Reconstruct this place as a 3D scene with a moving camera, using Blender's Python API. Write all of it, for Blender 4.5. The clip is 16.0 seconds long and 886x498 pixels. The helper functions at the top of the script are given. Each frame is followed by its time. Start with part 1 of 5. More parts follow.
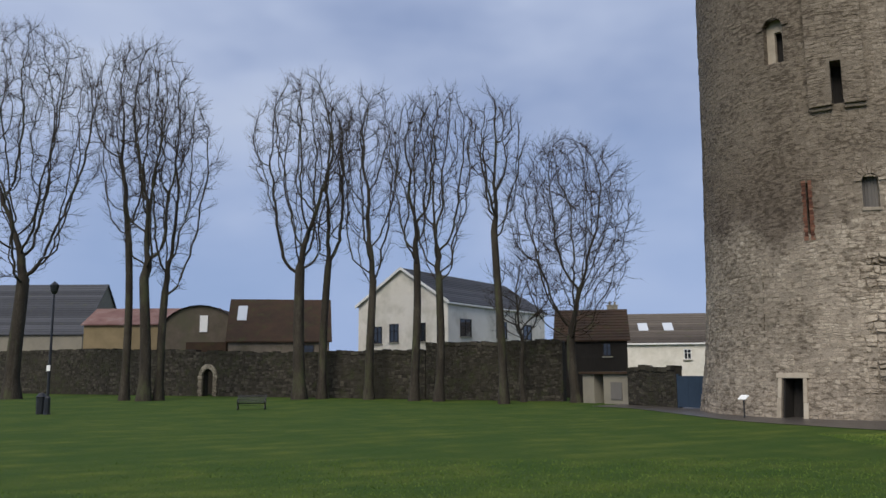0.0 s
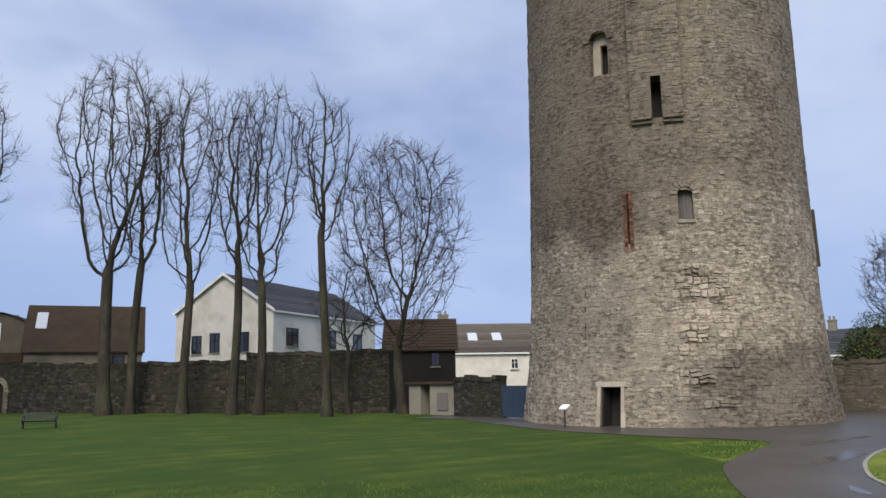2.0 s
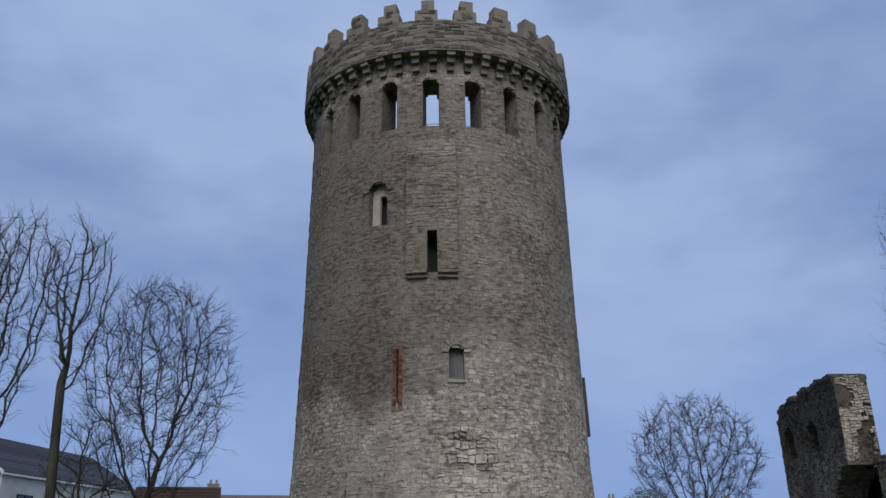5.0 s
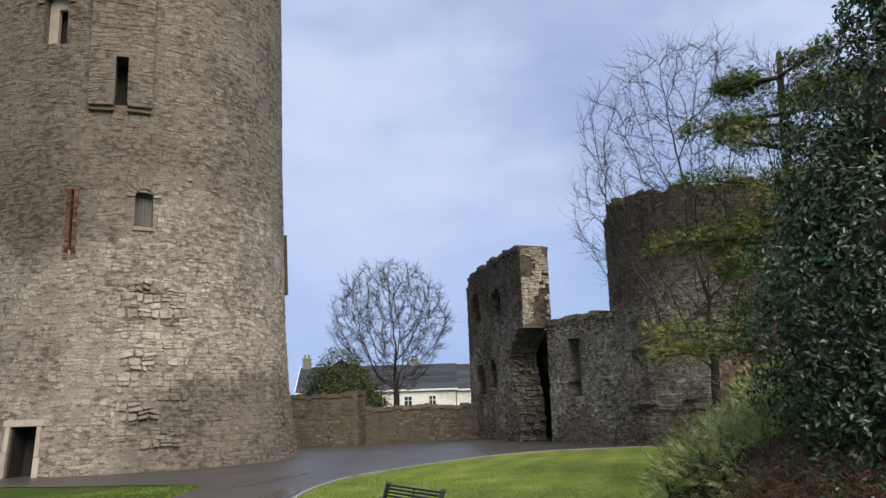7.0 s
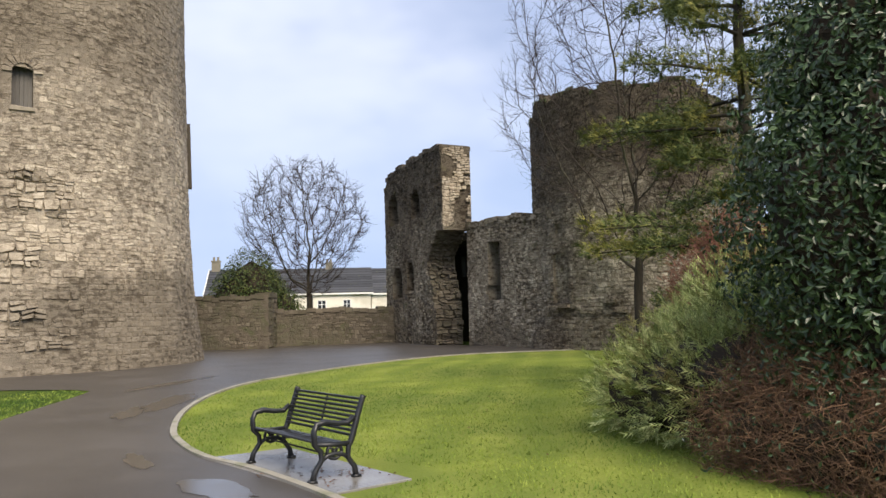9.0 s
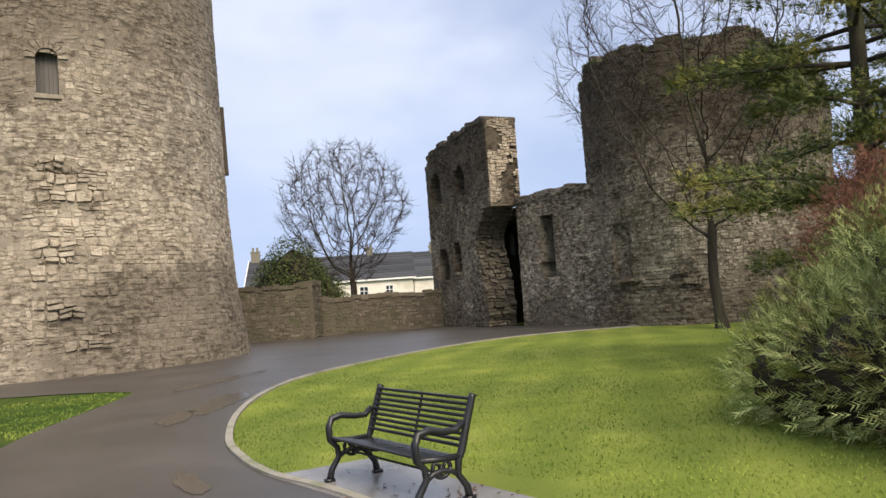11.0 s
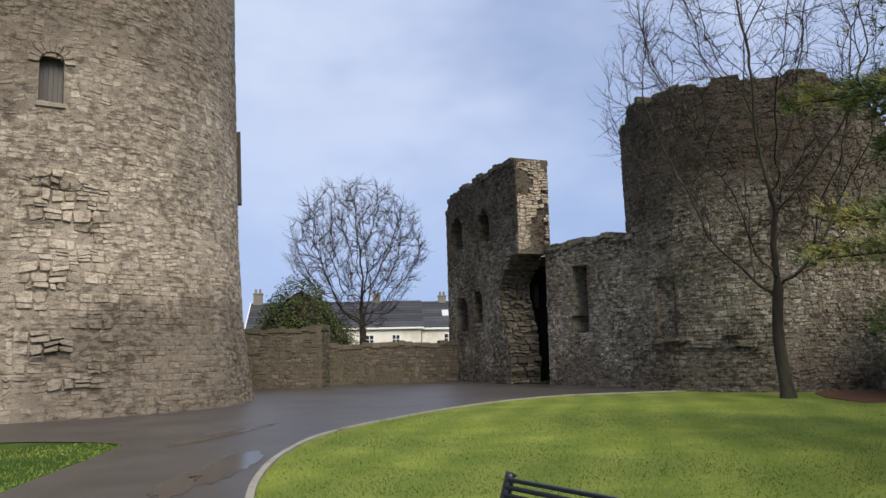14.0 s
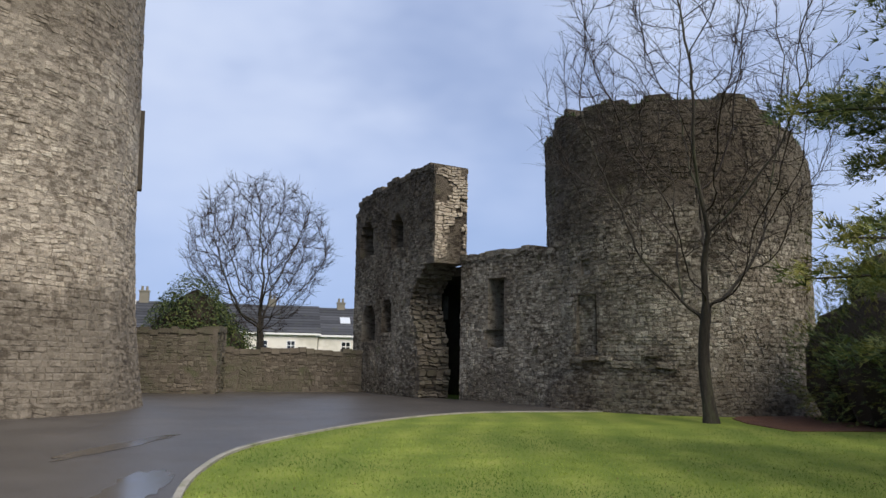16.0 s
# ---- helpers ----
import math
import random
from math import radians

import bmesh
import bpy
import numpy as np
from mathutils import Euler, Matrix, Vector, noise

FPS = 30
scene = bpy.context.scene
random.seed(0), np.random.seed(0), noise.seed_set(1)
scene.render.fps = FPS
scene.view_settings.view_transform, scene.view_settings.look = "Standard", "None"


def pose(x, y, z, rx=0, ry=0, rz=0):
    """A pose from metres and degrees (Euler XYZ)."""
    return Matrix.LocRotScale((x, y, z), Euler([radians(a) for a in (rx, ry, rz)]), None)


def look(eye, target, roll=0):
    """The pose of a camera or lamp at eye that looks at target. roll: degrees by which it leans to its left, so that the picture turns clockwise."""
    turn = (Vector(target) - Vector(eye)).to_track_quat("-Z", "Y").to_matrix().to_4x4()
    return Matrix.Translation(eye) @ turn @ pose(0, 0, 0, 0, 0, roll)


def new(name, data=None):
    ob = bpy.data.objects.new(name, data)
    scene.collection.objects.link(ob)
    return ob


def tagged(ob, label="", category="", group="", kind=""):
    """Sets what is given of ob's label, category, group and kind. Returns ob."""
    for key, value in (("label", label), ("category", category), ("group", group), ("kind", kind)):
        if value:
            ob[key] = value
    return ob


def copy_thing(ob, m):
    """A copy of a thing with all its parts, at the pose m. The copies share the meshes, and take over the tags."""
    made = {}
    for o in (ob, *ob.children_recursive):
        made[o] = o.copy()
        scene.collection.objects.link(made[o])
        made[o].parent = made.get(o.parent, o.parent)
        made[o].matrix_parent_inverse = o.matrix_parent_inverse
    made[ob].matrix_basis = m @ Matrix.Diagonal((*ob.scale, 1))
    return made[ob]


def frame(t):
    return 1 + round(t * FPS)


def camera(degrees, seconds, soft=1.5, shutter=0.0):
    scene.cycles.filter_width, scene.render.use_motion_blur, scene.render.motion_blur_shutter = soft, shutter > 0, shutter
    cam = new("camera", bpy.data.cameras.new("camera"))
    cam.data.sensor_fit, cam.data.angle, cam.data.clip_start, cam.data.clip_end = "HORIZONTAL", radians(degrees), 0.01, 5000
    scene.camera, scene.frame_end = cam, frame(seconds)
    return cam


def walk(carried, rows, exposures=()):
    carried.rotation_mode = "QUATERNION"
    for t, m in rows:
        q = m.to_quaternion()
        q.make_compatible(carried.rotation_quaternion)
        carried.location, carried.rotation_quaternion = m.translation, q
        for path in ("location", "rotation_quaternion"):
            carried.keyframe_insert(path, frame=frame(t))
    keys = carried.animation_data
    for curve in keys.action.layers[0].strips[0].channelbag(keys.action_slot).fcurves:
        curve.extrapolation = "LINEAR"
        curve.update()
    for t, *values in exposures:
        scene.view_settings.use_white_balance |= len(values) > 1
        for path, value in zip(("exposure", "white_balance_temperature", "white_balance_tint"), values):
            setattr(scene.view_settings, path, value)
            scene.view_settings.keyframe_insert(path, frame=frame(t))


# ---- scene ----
import collections

cam = camera(57.1, 16.0)
PATH = [
    (0, (1.049, 0.725, 2.248), (0.964, 2.9, 2.572), -0.4),
    (0.5, (1.255, 1.171, 2.243), (1.119, 3.352, 2.498), -0.2),
    (1, (1.408, 1.668, 2.264), (1.417, 3.854, 2.498), -0.5),
    (1.5, (1.612, 2.115, 2.28), (1.684, 4.301, 2.522), -1.1),
    (2, (1.829, 2.669, 2.28), (2.179, 4.814, 2.626), -0.9),
    (2.5, (2.055, 3.177, 2.301), (2.55, 5.272, 2.75), 0.1),
    (3, (2.23, 3.428, 2.29), (2.893, 5.468, 2.776), 0.4),
    (3.2, (2.32, 3.601, 2.274), (3.014, 5.625, 2.784), 0.4),
    (5.3, (4.762, 5.148, 1.995), (5.633, 7.007, 2.786), -0.8),
    (5.5, (4.918, 5.319, 1.978), (5.874, 7.161, 2.707), -0.9),
    (6, (5.213, 5.75, 1.975), (6.392, 7.53, 2.506), -1.3),
    (6.5, (5.515, 6.02, 1.946), (6.92, 7.646, 2.416), -2.5),
    (7, (5.78, 6.41, 1.894), (7.269, 7.973, 2.32), -1.9),
    (7.5, (6.128, 6.845, 1.854), (7.764, 8.278, 2.188), -1.3),
    (8, (6.47, 7.201, 1.818), (8.149, 8.598, 2.091), -0.5),
    (8.5, (6.699, 7.542, 1.796), (8.37, 8.955, 2.014), 0.2),
    (9, (7.052, 7.88, 1.749), (8.718, 9.308, 1.922), -1.5),
    (11.3, (8.224, 10.064, 1.701), (9.825, 11.567, 1.827), -4.0),
    (11.5, (8.325, 10.241, 1.698), (9.92, 11.75, 1.833), -3.2),
    (12, (8.517, 10.611, 1.692), (10.131, 12.096, 1.871), -2.6),
    (12.5, (8.798, 11.145, 1.682), (10.429, 12.605, 1.902), -2.3),
    (13, (9.09, 11.655, 1.672), (10.794, 13.024, 1.917), -2.1),
    (13.5, (9.27, 12.146, 1.669), (10.914, 13.584, 1.933), -1.2),
    (14, (9.417, 12.591, 1.667), (11.017, 14.076, 1.942), -1.4),
    (14.5, (9.6, 13.055, 1.663), (11.14, 14.6, 1.946), -1.3),
    (15, (9.771, 13.476, 1.696), (11.38, 14.947, 2.0), -0.2),
    (15.5, (9.986, 13.95, 1.676), (11.691, 15.302, 2.001), 1.2),
    (16, (10.031, 14.407, 1.674), (11.81, 15.665, 1.977), 1.0),
]
walk(cam, [(t, look(eye, target, roll)) for t, eye, target, roll in PATH],
     [(0, -0.35, 6200, 10), (0.5, -0.3, 6200, 10), (1.5, 0.1, 6400, 10), (2.5, -0.22, 6000, 10), (3.2, -0.15, 6000, 10), (5.3, -0.62, 5400, 10), (6, -0.3, 5900, 10), (6.5, 0.05, 6300, 10), (7.5, 0.02, 6200, 10), (9, 0.43, 6900, 10), (11.5, 0.32, 7000, 10), (13, 0.12, 6600, 10), (16, 0.03, 6300, 10)])

# ---------------------------------------------------------------- sky and sun
world = bpy.data.worlds.new("sky")
scene.world = world
world.use_nodes = True
wn, wl = world.node_tree.nodes, world.node_tree.links
wn.clear()
w_out = wn.new("ShaderNodeOutputWorld")
w_bg = wn.new("ShaderNodeBackground")
w_sky = wn.new("ShaderNodeTexSky")
w_sky.sky_type = "NISHITA"
w_sky.sun_disc = False
w_sky.sun_elevation = radians(47)
w_sky.sun_rotation = radians(202)
w_scale = wn.new("ShaderNodeMixRGB")
w_scale.blend_type = "MULTIPLY"
w_scale.inputs["Fac"].default_value = 1.0
w_scale.inputs["Color2"].default_value = (0.09, 0.09, 0.095, 1)
wl.new(w_sky.outputs["Color"], w_scale.inputs["Color1"])
w_tc = wn.new("ShaderNodeTexCoord")
w_map = wn.new("ShaderNodeMapping")
w_map.inputs["Scale"].default_value = (1.0, 1.0, 2.0)
w_map.inputs["Location"].default_value = (0.35, 0.2, 0.1)
wl.new(w_tc.outputs["Generated"], w_map.inputs["Vector"])
w_noise = wn.new("ShaderNodeTexNoise")
w_noise.inputs["Scale"].default_value = 2.3
w_noise.inputs["Detail"].default_value = 4
w_noise.inputs["Roughness"].default_value = 0.52
wl.new(w_map.outputs["Vector"], w_noise.inputs["Vector"])
w_cloud = wn.new("ShaderNodeValToRGB")
w_cloud.color_ramp.elements[0].position = 0.3
w_cloud.color_ramp.elements[0].color = (0.4, 0.5, 0.78, 1)
w_cloud.color_ramp.elements[1].position = 0.72
w_cloud.color_ramp.elements[1].color = (0.72, 0.79, 0.95, 1)
wl.new(w_noise.outputs["Fac"], w_cloud.inputs["Fac"])
w_cover = wn.new("ShaderNodeValToRGB")
w_cover.color_ramp.elements[0].position = 0.3
w_cover.color_ramp.elements[0].color = (0.6, 0.6, 0.6, 1)
w_cover.color_ramp.elements[1].position = 0.55
w_cover.color_ramp.elements[1].color = (0.93, 0.93, 0.93, 1)
wl.new(w_noise.outputs["Fac"], w_cover.inputs["Fac"])
w_mix = wn.new("ShaderNodeMixRGB")
wl.new(w_cover.outputs["Color"], w_mix.inputs["Fac"])
wl.new(w_scale.outputs["Color"], w_mix.inputs["Color1"])
wl.new(w_cloud.outputs["Color"], w_mix.inputs["Color2"])
w_sep = wn.new("ShaderNodeSeparateXYZ")
wl.new(w_tc.outputs["Generated"], w_sep.inputs["Vector"])
w_low = wn.new("ShaderNodeMapRange")
w_low.inputs["From Min"].default_value, w_low.inputs["From Max"].default_value = 0.3, 0.0
w_low.inputs["To Min"].default_value, w_low.inputs["To Max"].default_value = 0.0, 0.75
wl.new(w_sep.outputs["Z"], w_low.inputs["Value"])
w_blue = wn.new("ShaderNodeMixRGB")
wl.new(w_low.outputs[0], w_blue.inputs["Fac"])
wl.new(w_mix.outputs["Color"], w_blue.inputs["Color1"])
w_blue.inputs["Color2"].default_value = (0.36, 0.5, 0.82, 1)
wl.new(w_blue.outputs["Color"], w_bg.inputs["Color"])
w_bg.inputs["Strength"].default_value = 1.0
wl.new(w_bg.outputs["Background"], w_out.inputs["Surface"])

sun = new("sun", bpy.data.lights.new("sun", "SUN"))
sun.data.energy = 3.9
sun.data.angle = radians(40)
sun.data.color = (1.0, 0.9, 0.76)
sun.matrix_world = look((-5, -28, 44), (12, 14, 0))

# ---------------------------------------------------------------- materials


def material(name, ramp, rough=0.85, scale=3.0, fine=40.0, bump=0.3, bump_dist=0.02, metal=0.0, piece=0.0,
             patch=None, patch_scale=0.3, patch_at=(0.45, 0.62), moss=None, moss_at=(0.52, 0.66), bands=(), pits=None, stripes=None, stretch=(1, 1, 1), spec=0.3):
    """ramp: colours from dark to light. piece: how much each loose piece varies. patch, moss: a second
    and third colour in large blotches. bands: belts of stain and of painted shade (colour, z0, z1,
    softness below, softness above, strength, side), side narrowing the belt to one flank."""
    m = bpy.data.materials.new(name)
    m.use_nodes = True
    n, l = m.node_tree.nodes, m.node_tree.links
    p = n["Principled BSDF"]
    tc = n.new("ShaderNodeTexCoord")
    mp = n.new("ShaderNodeMapping")
    mp.inputs["Scale"].default_value = stretch
    geo = n.new("ShaderNodeNewGeometry")
    l.new(geo.outputs["Position"], mp.inputs["Vector"])

    def tex(s, detail=5.0, rg=0.6):
        t = n.new("ShaderNodeTexNoise")
        t.inputs["Scale"].default_value = s
        t.inputs["Detail"].default_value = detail
        t.inputs["Roughness"].default_value = rg
        l.new(mp.outputs["Vector"], t.inputs["Vector"])
        return t.outputs["Fac"]

    def math_node(op, a, b):
        k = n.new("ShaderNodeMath")
        k.operation = op
        for i, v in enumerate((a, b)):
            if isinstance(v, (int, float)):
                k.inputs[i].default_value = v
            else:
                l.new(v, k.inputs[i])
        return k.outputs[0]

    def rampnode(fac, stops):
        r = n.new("ShaderNodeValToRGB")
        while len(r.color_ramp.elements) < len(stops):
            r.color_ramp.elements.new(0.5)
        for e, (pos, col) in zip(r.color_ramp.elements, stops):
            e.position, e.color = pos, (*col, 1)
        l.new(fac, r.inputs["Fac"])
        return r.outputs["Color"]

    def mix(fac, a, b):
        k = n.new("ShaderNodeMixRGB")
        l.new(fac, k.inputs["Fac"])
        l.new(a, k.inputs["Color1"])
        if isinstance(b, tuple):
            k.inputs["Color2"].default_value = (*b, 1)
        else:
            l.new(b, k.inputs["Color2"])
        return k.outputs["Color"]

    v = tex(scale)
    f = tex(fine, 4)
    base = math_node("ADD", math_node("MULTIPLY", v, 0.6), math_node("MULTIPLY", f, 0.4))
    if piece:
        oi = n.new("ShaderNodeObjectInfo")
        r = math_node("FRACT", math_node("ADD", geo.outputs["Random Per Island"], oi.outputs["Random"]), 0.0)
        base = math_node("ADD", math_node("MULTIPLY", base, 1 - piece), math_node("MULTIPLY", r, piece))
    k = len(ramp) - 1
    col = rampnode(base, [(0.3 + 0.42 * i / max(k, 1), c) for i, c in enumerate(ramp)])
    if patch:
        col = mix(rampnode(tex(patch_scale, 6, 0.65), [(patch_at[0], (0, 0, 0)), (patch_at[1], (0.85, 0.85, 0.85))]), col, patch)
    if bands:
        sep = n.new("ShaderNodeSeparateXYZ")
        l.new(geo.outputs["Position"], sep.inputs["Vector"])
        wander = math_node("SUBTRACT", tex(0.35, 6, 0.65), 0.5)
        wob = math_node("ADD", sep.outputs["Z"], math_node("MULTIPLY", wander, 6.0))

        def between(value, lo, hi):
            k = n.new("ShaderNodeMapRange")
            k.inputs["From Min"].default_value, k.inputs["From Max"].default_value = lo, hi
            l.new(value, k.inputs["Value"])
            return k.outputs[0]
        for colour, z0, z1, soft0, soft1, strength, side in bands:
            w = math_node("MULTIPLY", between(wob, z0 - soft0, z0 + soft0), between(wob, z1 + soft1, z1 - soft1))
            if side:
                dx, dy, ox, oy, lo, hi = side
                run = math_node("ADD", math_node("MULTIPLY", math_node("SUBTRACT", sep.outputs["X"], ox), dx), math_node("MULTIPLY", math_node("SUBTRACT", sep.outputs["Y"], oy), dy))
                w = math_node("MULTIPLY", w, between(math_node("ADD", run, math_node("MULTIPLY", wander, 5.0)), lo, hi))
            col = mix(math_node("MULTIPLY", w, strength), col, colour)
    if pits:
        rag = n.new("ShaderNodeMapping")
        rag.inputs["Scale"].default_value = (1, 1, 2.0)
        l.new(geo.outputs["Position"], rag.inputs["Vector"])
        hole = n.new("ShaderNodeTexNoise")
        hole.inputs["Scale"].default_value, hole.inputs["Detail"].default_value, hole.inputs["Roughness"].default_value = 3.2, 6.0, 0.72
        l.new(rag.outputs["Vector"], hole.inputs["Vector"])
        worn = math_node("ADD", hole.outputs["Fac"], math_node("MULTIPLY", math_node("SUBTRACT", tex(0.45, 4), 0.5), 0.35))
        pitted = rampnode(worn, [(0.48, (0, 0, 0)), (0.6, (pits, pits, pits))])
        dark = n.new("ShaderNodeMixRGB")
        dark.blend_type = "MULTIPLY"
        l.new(pitted, dark.inputs["Fac"])
        l.new(col, dark.inputs["Color1"])
        dark.inputs["Color2"].default_value = (0.3, 0.27, 0.24, 1)
        col = dark.outputs["Color"]
    if moss:
        col = mix(rampnode(tex(1.1, 6, 0.7), [(moss_at[0], (0, 0, 0)), (moss_at[1], (0.8, 0.8, 0.8))]), col, moss)
    if stripes:
        wv = n.new("ShaderNodeTexWave")
        wv.inputs["Scale"].default_value = 0.22
        wv.inputs["Distortion"].default_value = 5.0
        wv.inputs["Detail"].default_value = 3.0
        wv.inputs["Detail Scale"].default_value = 0.5
        turn = n.new("ShaderNodeMapping")
        turn.inputs["Rotation"].default_value = (0, 0, radians(58))
        l.new(geo.outputs["Position"], turn.inputs["Vector"])
        l.new(turn.outputs["Vector"], wv.inputs["Vector"])
        col = mix(math_node("MULTIPLY", wv.outputs["Fac"], 0.45), col, stripes)
    l.new(col, p.inputs["Base Color"])
    rr = n.new("ShaderNodeMapRange")
    rr.inputs["To Min"].default_value, rr.inputs["To Max"].default_value = max(rough - 0.1, 0.03), min(rough + 0.1, 1)
    l.new(v, rr.inputs["Value"])
    l.new(rr.outputs[0], p.inputs["Roughness"])
    p.inputs["Metallic"].default_value = metal
    p.inputs["Specular IOR Level"].default_value = spec
    if bump:
        b = n.new("ShaderNodeBump")
        b.inputs["Strength"].default_value = bump
        b.inputs["Distance"].default_value = bump_dist
        l.new(math_node("ADD", f, math_node("MULTIPLY", v, 0.7)), b.inputs["Height"])
        l.new(b.outputs["Normal"], p.inputs["Normal"])
    return m


def glass_material(name, colour):
    m = bpy.data.materials.new(name)
    m.use_nodes = True
    p = m.node_tree.nodes["Principled BSDF"]
    p.inputs["Base Color"].default_value = (*colour, 1)
    p.inputs["Roughness"].default_value = 0.06
    p.inputs["Specular IOR Level"].default_value = 0.8
    return m


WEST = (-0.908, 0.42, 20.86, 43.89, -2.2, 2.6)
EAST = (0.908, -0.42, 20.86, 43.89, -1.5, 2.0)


# weather stains; the WEST belts also paint in that flank's shade
def tower_stain_shade(k):
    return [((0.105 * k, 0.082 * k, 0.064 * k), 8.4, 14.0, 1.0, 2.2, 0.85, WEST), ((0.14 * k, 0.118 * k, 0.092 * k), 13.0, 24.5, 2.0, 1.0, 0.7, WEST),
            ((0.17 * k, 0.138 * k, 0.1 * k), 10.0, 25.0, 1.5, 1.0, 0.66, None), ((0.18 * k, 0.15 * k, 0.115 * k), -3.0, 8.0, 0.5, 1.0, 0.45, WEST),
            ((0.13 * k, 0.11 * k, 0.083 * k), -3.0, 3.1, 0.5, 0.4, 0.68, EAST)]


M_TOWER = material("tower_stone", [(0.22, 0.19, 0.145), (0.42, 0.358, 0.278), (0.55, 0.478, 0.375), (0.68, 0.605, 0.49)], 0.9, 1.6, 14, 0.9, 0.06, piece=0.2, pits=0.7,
                   patch=(0.24, 0.205, 0.16), patch_scale=0.3, patch_at=(0.5, 0.7), bands=tower_stain_shade(1.0))
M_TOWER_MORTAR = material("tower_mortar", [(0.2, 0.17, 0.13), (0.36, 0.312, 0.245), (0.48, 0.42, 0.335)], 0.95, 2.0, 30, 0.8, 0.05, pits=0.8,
                          patch=(0.22, 0.19, 0.148), patch_scale=0.3, patch_at=(0.5, 0.7), bands=tower_stain_shade(0.85))
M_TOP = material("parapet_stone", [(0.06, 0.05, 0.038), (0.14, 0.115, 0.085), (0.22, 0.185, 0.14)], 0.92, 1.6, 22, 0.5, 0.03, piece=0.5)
M_DRESSED = material("dressed_stone", [(0.2, 0.175, 0.135), (0.36, 0.31, 0.24), (0.46, 0.41, 0.33)], 0.88, 2.5, 30, 0.35, 0.02, piece=0.35)
M_RUST = material("rusty_brick", [(0.07, 0.03, 0.02), (0.15, 0.065, 0.04), (0.22, 0.12, 0.08)], 0.9, 3, 30, 0.4, 0.02, piece=0.4)
RUIN_STAINS = [((0.08, 0.064, 0.046), 6.6, 20.0, 1.3, 1.0, 0.82, None), ((0.11, 0.088, 0.06), -3.0, 1.5, 0.5, 0.5, 0.6, None)]
M_RUIN = material("ruin_stone", [(0.16, 0.143, 0.11), (0.3, 0.268, 0.208), (0.43, 0.388, 0.305), (0.58, 0.53, 0.425)], 0.93, 1.5, 20, 0.9, 0.08, piece=0.28, pits=0.95,
                  patch=(0.15, 0.12, 0.085), patch_scale=0.25, patch_at=(0.48, 0.66), moss=(0.13, 0.13, 0.055), moss_at=(0.6, 0.76), bands=RUIN_STAINS)
M_RUIN_CORE = material("ruin_mortar", [(0.12, 0.106, 0.082), (0.24, 0.212, 0.165), (0.36, 0.32, 0.25)], 0.95, 1.8, 18, 0.9, 0.08, pits=0.95,
                       patch=(0.12, 0.095, 0.068), patch_scale=0.25, patch_at=(0.48, 0.66), moss=(0.1, 0.1, 0.04), moss_at=(0.6, 0.76), bands=RUIN_STAINS)
M_FARWALL = material("brown_rubble", [(0.07, 0.058, 0.044), (0.12, 0.1, 0.076), (0.19, 0.162, 0.125)], 0.93, 1.4, 18, 0.6, 0.04, piece=0.35,
                     patch=(0.09, 0.085, 0.055), patch_scale=0.3, moss=(0.085, 0.09, 0.045), moss_at=(0.56, 0.72))
M_FARWALL_CORE = material("brown_mortar", [(0.065, 0.054, 0.041), (0.105, 0.088, 0.067), (0.15, 0.128, 0.1)], 0.95, 1.8, 18, 0.6, 0.05, moss=(0.075, 0.08, 0.04))
M_WALL = material("boundary_stone", [(0.016, 0.014, 0.01), (0.036, 0.031, 0.024), (0.075, 0.066, 0.05)], 0.93, 1.4, 18, 0.6, 0.04, piece=0.5,
                  patch=(0.026, 0.024, 0.014), patch_scale=0.2, moss=(0.034, 0.038, 0.017))
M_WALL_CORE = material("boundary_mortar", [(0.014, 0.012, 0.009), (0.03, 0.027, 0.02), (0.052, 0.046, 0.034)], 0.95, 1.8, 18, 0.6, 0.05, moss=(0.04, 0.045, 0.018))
# one lawn in a darker and a brighter copy, the light difference put into colour
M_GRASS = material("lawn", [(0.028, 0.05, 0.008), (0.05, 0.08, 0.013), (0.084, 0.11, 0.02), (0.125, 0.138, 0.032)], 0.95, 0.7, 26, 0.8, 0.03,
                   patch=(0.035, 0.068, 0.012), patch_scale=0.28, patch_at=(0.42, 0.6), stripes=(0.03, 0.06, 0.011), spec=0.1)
M_LAWN_BRIGHT = material("lawn_painted_bright", [(0.1, 0.135, 0.022), (0.165, 0.21, 0.036), (0.25, 0.285, 0.058), (0.34, 0.345, 0.1)], 0.95, 0.7, 26, 0.8, 0.03,
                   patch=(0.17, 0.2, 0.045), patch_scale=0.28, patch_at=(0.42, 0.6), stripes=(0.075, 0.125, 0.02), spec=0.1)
# blades likewise darker and brighter to follow the two lawn copies
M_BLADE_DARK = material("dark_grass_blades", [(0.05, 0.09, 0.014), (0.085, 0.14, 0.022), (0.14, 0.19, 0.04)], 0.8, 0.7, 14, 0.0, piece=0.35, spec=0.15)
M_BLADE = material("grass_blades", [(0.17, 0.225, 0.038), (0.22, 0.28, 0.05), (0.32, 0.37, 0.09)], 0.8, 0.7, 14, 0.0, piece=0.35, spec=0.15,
                   patch=(0.07, 0.13, 0.02), patch_scale=0.28, patch_at=(0.42, 0.6))
M_ASPHALT = material("wet_asphalt", [(0.038, 0.034, 0.03), (0.075, 0.066, 0.057), (0.115, 0.1, 0.087)], 0.42, 0.5, 60, 0.35, 0.01, patch=(0.055, 0.048, 0.042), patch_scale=0.35, spec=0.5)
M_WET = material("rain_wet_asphalt", [(0.045, 0.04, 0.035), (0.085, 0.075, 0.065)], 0.2, 1.2, 40, 0.06, 0.004, spec=0.6)
